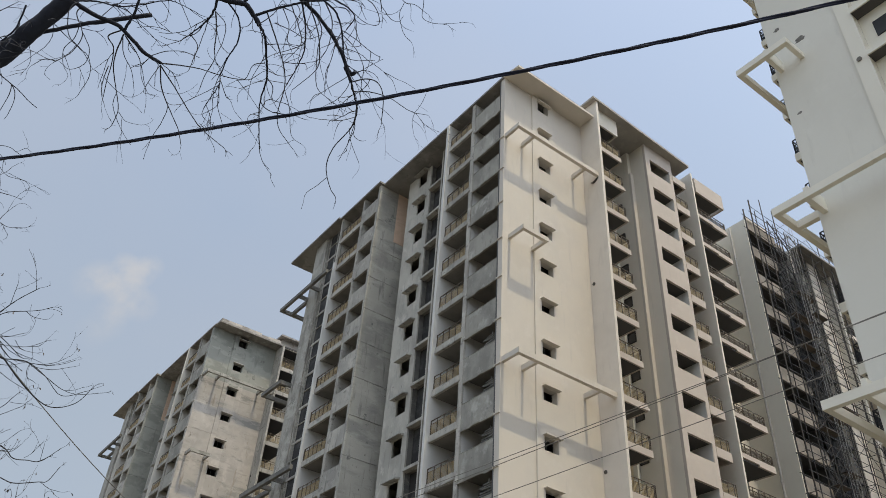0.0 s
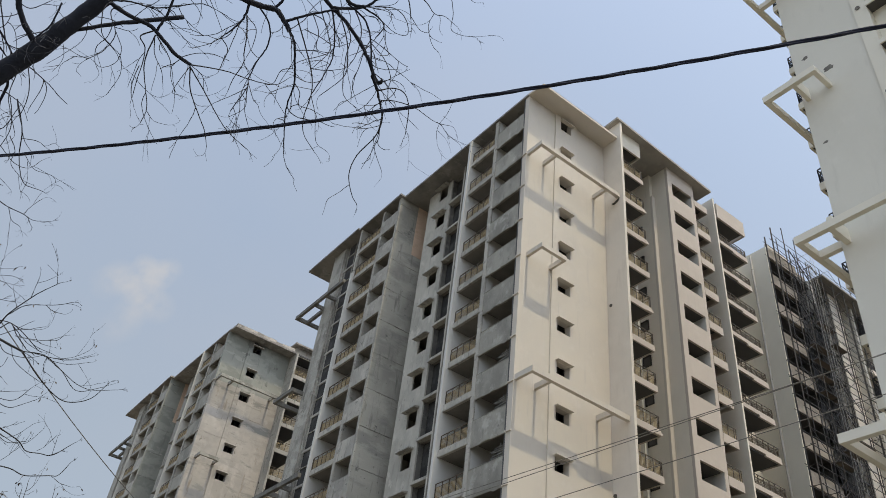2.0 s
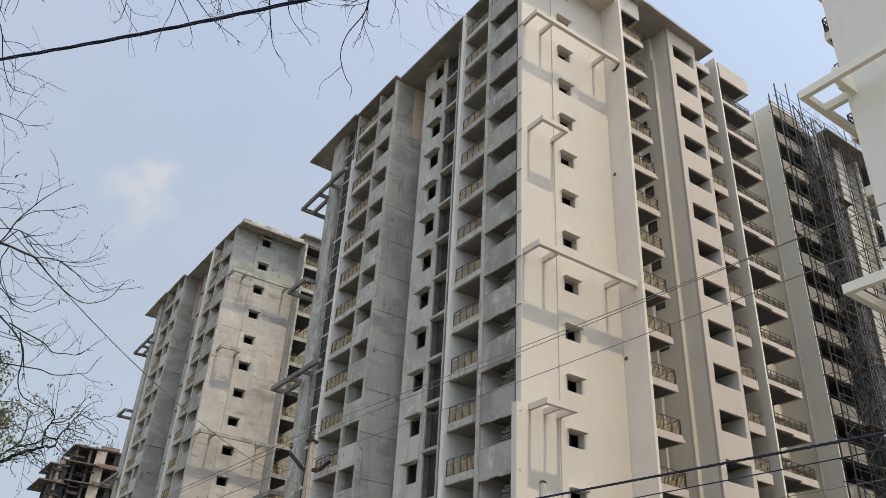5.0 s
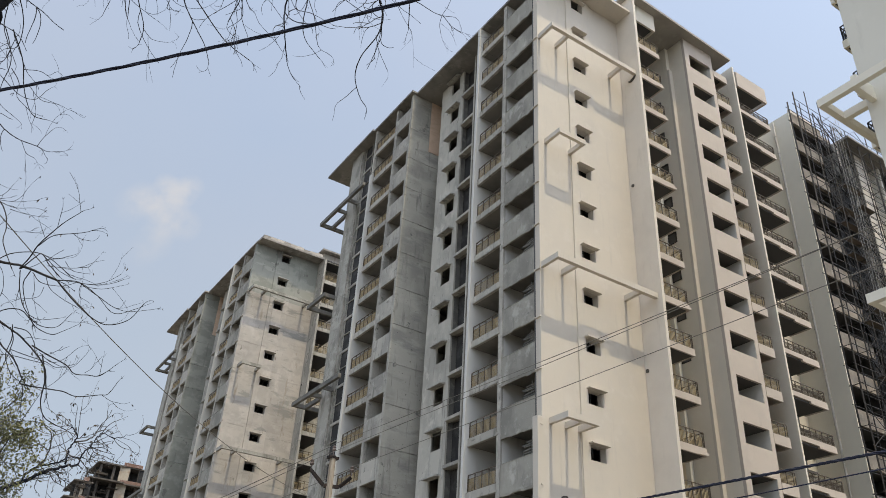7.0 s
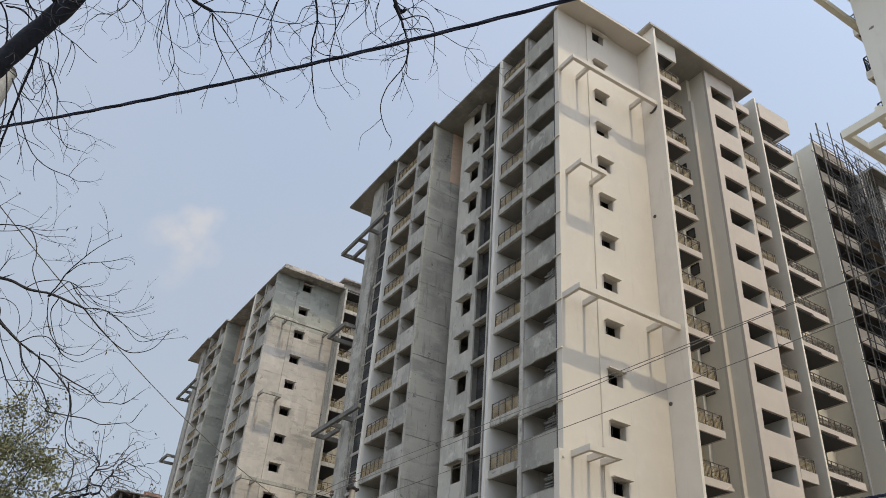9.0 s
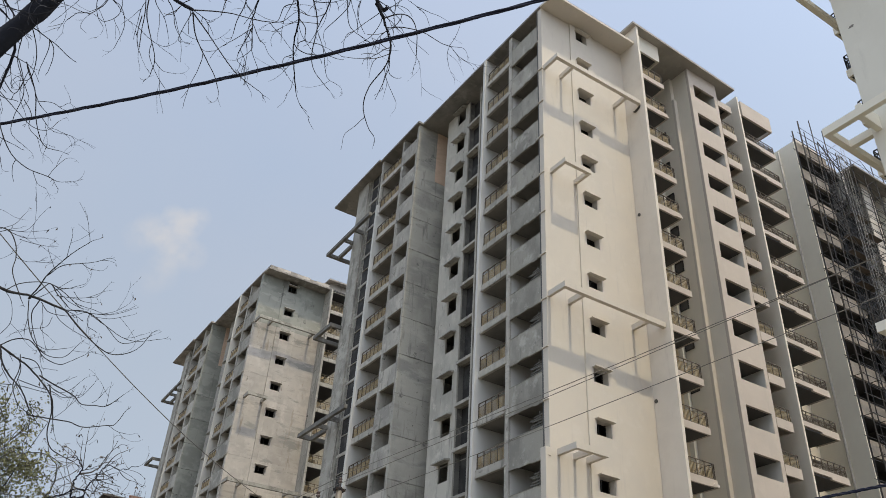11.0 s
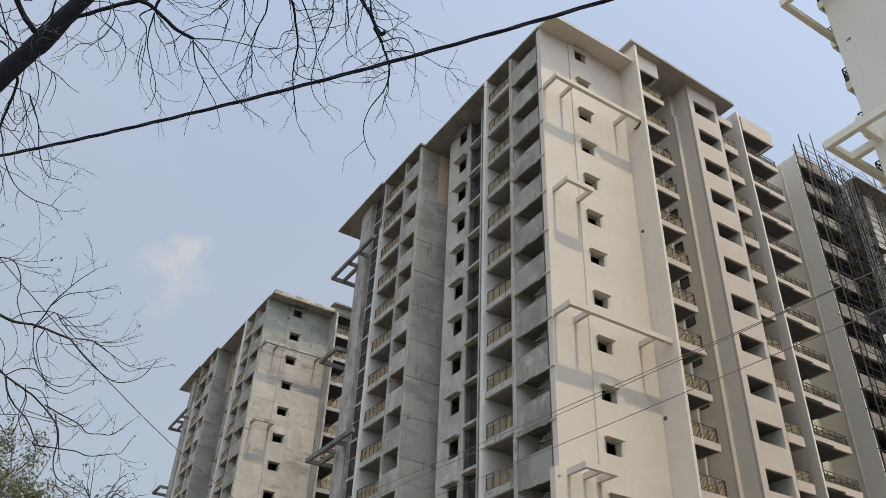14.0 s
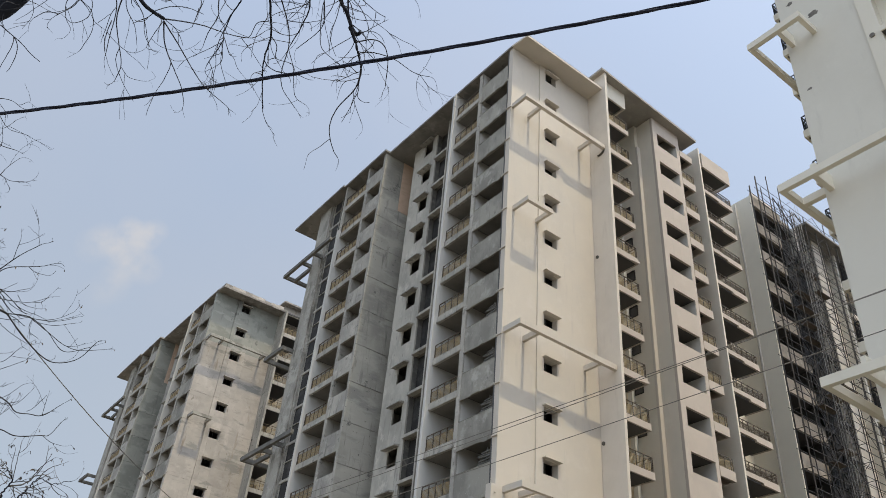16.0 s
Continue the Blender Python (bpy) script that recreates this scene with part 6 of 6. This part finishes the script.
bough(BARE, "limb", 0.0241, 0.0120, (-23.09, -10.36, 5.80), (-22.91, -10.59, 6.06), (-22.57, -10.81, 6.16), (-22.36, -11.03, 6.30), (-22.14, -11.21, 6.27))
bough(BARE, "limb", 0.0241, 0.0090, (-22.37, -10.54, 6.23), (-22.41, -10.68, 6.47), (-22.37, -10.83, 6.64), (-22.36, -10.96, 6.78), (-22.51, -11.07, 6.91), (-22.64, -11.15, 6.88))
bough(BARE, "shoot", 0.0179, 0.0089, (-22.37, -10.85, 6.66), (-22.15, -10.85, 6.74), (-22.00, -10.86, 6.87), (-21.95, -10.84, 6.98), (-21.78, -10.85, 7.07))
bough(BARE, "shoot", 0.0096, 0.0054, (-22.01, -10.85, 6.89), (-21.93, -11.24, 7.13), (-21.82, -11.61, 7.24))
bough(BARE, "shoot", 0.0095, 0.0053, (-22.35, -10.97, 6.79), (-22.43, -11.09, 7.17), (-22.49, -11.20, 7.49))
bough(BARE, "shoot", 0.0077, 0.0053, (-22.40, -10.99, 6.80), (-22.52, -11.28, 6.98), (-22.59, -11.58, 7.16))
bough(BARE, "limb", 0.0217, 0.0060, (-22.12, -10.58, 6.27), (-22.08, -10.53, 6.51), (-21.95, -10.50, 6.75), (-21.87, -10.45, 6.96), (-21.78, -10.39, 7.10), (-21.48, -10.32, 7.08), (-21.07, -10.32, 7.25))
bough(BARE, "shoot", 0.0120, 0.0072, (-22.11, -10.58, 6.27), (-22.04, -10.57, 6.21), (-21.99, -10.56, 6.18))
bough(BARE, "shoot", 0.0120, 0.0072, (-22.40, -10.51, 6.14), (-22.32, -10.47, 6.10), (-22.26, -10.41, 6.05))
bough(BARE, "shoot", 0.0122, 0.0061, (-21.98, -10.47, 6.84), (-21.85, -10.49, 6.63), (-21.60, -10.56, 6.56), (-21.40, -10.63, 6.49))
bough(BARE, "shoot", 0.0144, 0.0084, (-22.38, -10.65, 6.42), (-22.16, -10.64, 6.38), (-22.02, -10.61, 6.31))
bough(BARE, "shoot", 0.0119, 0.0072, (-22.28, -10.85, 6.68), (-22.20, -10.84, 6.54), (-22.12, -10.84, 6.42))
bough(BARE, "shoot", 0.0179, 0.0084, (-22.92, -10.57, 6.04), (-22.81, -10.71, 6.25), (-22.81, -10.85, 6.52), (-22.89, -10.97, 6.72), (-23.08, -11.06, 6.83), (-23.18, -11.18, 7.00))
bough(BARE, "shoot", 0.0119, 0.0059, (-22.82, -10.79, 6.40), (-23.10, -10.77, 6.52), (-23.37, -10.77, 6.68))
bough(BARE, "shoot", 0.0120, 0.0060, (-23.97, -10.37, 6.13), (-23.70, -10.61, 6.21), (-23.23, -10.89, 6.37), (-22.95, -11.14, 6.43))
bough(BARE, "shoot", 0.0083, 0.0053, (-22.83, -10.79, 6.40), (-22.59, -10.90, 6.55), (-22.40, -11.01, 6.72))
bough(BARE, "shoot", 0.0120, 0.0084, (-22.80, -10.42, 5.97), (-22.80, -10.36, 5.84), (-22.81, -10.29, 5.72))
bough(BARE, "shoot", 0.0102, 0.0060, (-22.62, -10.46, 6.02), (-22.46, -10.43, 5.86), (-22.00, -10.45, 5.70))
bough(BARE, "shoot", 0.0123, 0.0061, (-21.80, -10.39, 7.08), (-21.67, -10.53, 7.32), (-21.49, -10.65, 7.44))
bough(BARE, "shoot", 0.0099, 0.0056, (-21.50, -10.32, 7.07), (-21.27, -10.13, 6.97), (-21.02, -9.97, 6.98))
bough(BARE, "shoot", 0.0097, 0.0055, (-21.86, -10.48, 6.63), (-21.89, -10.43, 6.44), (-21.75, -10.40, 6.26))
bough(BARE, "shoot", 0.0095, 0.0053, (-22.58, -10.81, 6.14), (-22.60, -10.92, 6.37), (-22.76, -11.02, 6.56))
bough(BARE, "shoot", 0.0096, 0.0054, (-22.41, -10.68, 6.47), (-22.58, -10.67, 6.56), (-22.69, -10.70, 6.78))
bough(BARE, "shoot", 0.0095, 0.0054, (-23.36, -10.77, 6.68), (-23.62, -10.89, 6.90), (-23.65, -11.03, 7.17))


def twig(bm, rng, start, way, length, r, depth, tips, droop=0.5, wild=1.7, forks=(1, 1, 2, 3)):
    """A bending shoot that curls along its own arc and forks."""
    steps = 9
    path, d = [start], way.normalized()
    bend = Vector((rng.uniform(-1, 1), rng.uniform(-1, 1), rng.uniform(-1, 1))) * wild
    turn = Vector((rng.uniform(-1, 1), rng.uniform(-1, 1), rng.uniform(-1, 1))) * wild
    for i in range(steps):
        k = i / steps
        d = (d + (bend * (1 - k) + turn * k) / steps + Vector((rng.gauss(0, 0.09), rng.gauss(0, 0.09), rng.gauss(0, 0.09))) - Vector((0, 0, droop / steps))).normalized()
        path.append(path[-1] + d * (length / steps))
    tube(bm, path, [r * (1 - 0.45 * i / steps) for i in range(steps + 1)], 3)
    tips.append((path[-1], d))
    if depth:
        for i in range(rng.choice(forks)):
            k = rng.randint(2, steps - 1)
            side = Vector((rng.gauss(0, 1), rng.gauss(0, 1), rng.gauss(0, 0.7))).normalized()
            twig(bm, rng, path[k], (path[k + 1] - path[k]).normalized() + side * 0.8, length * rng.uniform(0.35, 0.7), r * 0.8, depth - 1, tips, droop, wild, forks)


def joined(limbs, thick):
    """The limbs' smooth paths and radii, each one grown out of the nearest older limb."""
    grown = []
    for kind, points, r0, r1 in limbs:
        pts = [Vector(p) for p in points]
        r0, r1 = r0 * thick, r1 * thick
        if grown and kind != "dead_stub":
            def gap(end):
                return min(((q - end).length, i, k) for i, g in enumerate(grown) for k, q in enumerate(g[1]))
            near, i, k = gap(pts[0])
            other = gap(pts[-1])
            if near > 0.05 and other[0] < 0.05:
                pass
            elif 0.05 < near < 0.3:
                pts = [grown[i][1][k]] + pts
            elif near >= 0.3 and r0 < 0.03:
                r0 = min(r0, r1)
        path = smooth(pts, 6)
        m = len(path) - 1
        radii = [r0 + (r1 - r0) * (i / m) ** 0.8 for i in range(m + 1)]
        grown.append((kind, path, radii))
    return grown


def tree(name, label, limbs, base, seed, density, length, twig_r, droop, leaves=0, depth=2, trunk_r=0.2, jitter=0.004, thick=1.0, wild=2.4, leaf_size=0.04, twig_mat=TWIG, run=0.0, limb_mat=BARK):
    t = thing(name, label, "tree", (0, 0, 0))
    rng = random.Random(seed)
    root = Vector(limbs[0][1][0])
    foot = Vector(base)
    back = (root - Vector(limbs[0][1][1])).normalized()
    trunk = smooth([foot, foot.lerp(root, 0.35) + Vector((0, 0, 0.5)), foot.lerp(root, 0.7) + Vector((0, 0, 0.5)), root], 5) if not run else smooth([foot, foot.lerp(root + back * run, 0.5), root + back * run, root + back * 0.5 * run, root], 6)
    n = len(trunk) - 1
    r_root = limbs[0][2] * thick
    put("trunk", mesh_of("trunk", lambda bm: tube(bm, trunk, [r_root + (trunk_r - r_root) * (1 - i / n) ** 2 for i in range(n + 1)], 14), BARK), t)
    tips, shoots = [], bmesh.new()
    for kind, path, radii in joined(limbs, thick):
        m, r0, r1 = len(path) - 1, radii[0], radii[-1]
        path = [p + Vector((rng.gauss(0, jitter), rng.gauss(0, jitter), rng.gauss(0, jitter))) * (0.0 if i in (0, m) else 0.35 if kind == "shoot" else 1) for i, p in enumerate(path)]
        limb_me = mesh_of(kind, lambda bm: tube(bm, path, [r * rng.uniform(0.93, 1.07) for r in radii], 14 if r0 > 0.05 else 6), twig_mat if kind == "shoot" and limb_mat is BARK else limb_mat)
        limb_me.polygons.foreach_set("use_smooth", [True] * len(limb_me.polygons))
        put(kind, limb_me, t)
        if kind == "dead_stub":
            continue
        long = sum((path[i + 1] - path[i]).length for i in range(m))
        for q in range(max(1, round(long * density * (0.2 if kind == "shoot" else 1)))):
            i = rng.randint(1 if r0 > 0.05 else int(m * 0.2), m - 1)
            along = (path[i + 1] - path[i]).normalized()
            side = Vector((rng.gauss(0, 1), rng.gauss(0, 1), rng.gauss(-0.25, 0.8))).normalized()
            twig(shoots, rng, path[i], along * rng.uniform(0.4, 1.2) + side, length * rng.uniform(0.35, 1.15), min(radii[i] * 0.85, twig_r * rng.uniform(0.75, 1.35)), depth, tips, droop, wild, (0, 1, 1, 2))
        if r1 < 0.02:
            twig(shoots, rng, path[-1], path[-1] - path[-2], length * (0.28 if kind == "shoot" else 0.55), min(r1 * 0.8, twig_r), 1, tips, droop, wild)
    me = bpy.data.meshes.new("fine_branching")
    shoots.to_mesh(me)
    shoots.free()
    me.materials.append(twig_mat)
    tagged(put("fine_branching", me, t), kind="stuff")
    if leaves:
        def shed(bm):
            for q in range(leaves):
                p, d = rng.choice(tips)
                leaf(bm, rng, p, leaf_size, 0.16, -1.8)
        tagged(put("dry_foliage", mesh_of("dry_foliage", shed, DRY_LEAF), t, label="few curled brown leaves"), kind="stuff")
    return t


def leaf(bm, rng, p, size, slim=0.28, hang=-0.6):
    """A small folded leaf blade."""
    a = Vector((rng.gauss(0, 1), rng.gauss(0, 1), rng.gauss(hang, 0.6))).normalized()
    b = a.orthogonal().normalized()
    b = Matrix.Rotation(rng.uniform(0, 6.3), 3, a) @ b
    s = size * rng.uniform(0.6, 1.4)
    c = a.cross(b) * 0.15 * s
    v = [bm.verts.new(q) for q in (p, p + a * s * 0.5 + b * s * slim + c, p + a * s, p + a * s * 0.5 - b * s * slim + c, p + a * s * 0.5)]
    bm.faces.new((v[0], v[4], v[1])), bm.faces.new((v[1], v[4], v[2])), bm.faces.new((v[2], v[4], v[3])), bm.faces.new((v[3], v[4], v[0]))


tree("overhanging_tree", "bare dark-barked tree with fine drooping twigs overhead", OVERHEAD, (ROADSIDE.x - 1.9, ROADSIDE.y + 6.8, 0), 21, 7.2, 0.45, 0.0037, 0.7, depth=1, wild=2.1, run=1.2, jitter=0.0015)
tree("drooping_tree", "bare tree with drooping arched shoots and few dry leaves", DROOPING, (ROADSIDE.x - 5.0, ROADSIDE.y + 7.5, 0), 5, 1.3, 0.38, 0.0040, -0.35, leaves=46, depth=1, wild=1.2, jitter=0.0012, leaf_size=0.042, twig_mat=GREY_BARK, limb_mat=GREY_BARK)
tree("thin_bare_tree", "thin leafless tree behind the drooping boughs", BARE, (ROADSIDE.x - 3.5, ROADSIDE.y + 18.5, 0), 9, 7.0, 0.75, 0.010, -0.1, leaves=260, trunk_r=0.12, jitter=0.012, wild=2.0, leaf_size=0.07, twig_mat=PALE_TWIG)


def leafy_tree(at, label, seed, height, spread, count):
    """A tapered trunk with limbs, and many separate small leaves clustered round shoots."""
    t = thing("leafy_tree", label, "tree", at)
    rng = random.Random(seed)
    tips, shoots = [], bmesh.new()
    put("trunk", mesh_of("trunk", lambda bm: tube(bm, smooth([(0, 0, 0), (0.1, 0.05, height * 0.2), (-0.05, 0.1, height * 0.45), (0.1, 0, height * 0.62)], 5), [0.2 - 0.008 * i for i in range(16)], 9), BARK), t)
    for k in range(30):
        a = rng.uniform(0, 6.28)
        z = height * rng.uniform(0.25, 0.6)
        top = Vector((math.cos(a) * spread * rng.uniform(0.35, 0.95), math.sin(a) * spread * rng.uniform(0.35, 0.95), height * rng.uniform(0.42, 0.93)))
        path = smooth([Vector((0, 0, z)), Vector((top.x * 0.5, top.y * 0.5, z + (top.z - z) * 0.35)), top], 5)
        put("limb", mesh_of("limb", lambda bm: tube(bm, path, [0.035 - 0.003 * i for i in range(len(path))], 5), BARK), t)
        for q in range(13):
            p = path[rng.randint(4, len(path) - 1)]
            twig(shoots, rng, p, Vector((rng.gauss(0, 1), rng.gauss(0, 1), rng.gauss(0.3, 0.7))), rng.uniform(0.5, 1.1), 0.012, 2, tips, 0.1)
    me = bpy.data.meshes.new("fine_branching")
    shoots.to_mesh(me)
    shoots.free()
    me.materials.append(PALE_TWIG)
    tagged(put("fine_branching", me, t), kind="stuff")

    def crown(bm):
        for q in range(count):
            p, d = rng.choice(tips)
            leaf(bm, rng, p + Vector((rng.gauss(0, 0.10), rng.gauss(0, 0.10), rng.gauss(0, 0.10))) - d * rng.uniform(0, 0.4), 0.062)
    tagged(put("crown", mesh_of("crown", crown, LEAF), t), kind="stuff")
    return t


leafy_tree((ROADSIDE.x - 0.35, ROADSIDE.y + 17.4, 0), "leafy green tree with an uneven light crown", 3, 8.0, 2.0, 80000)
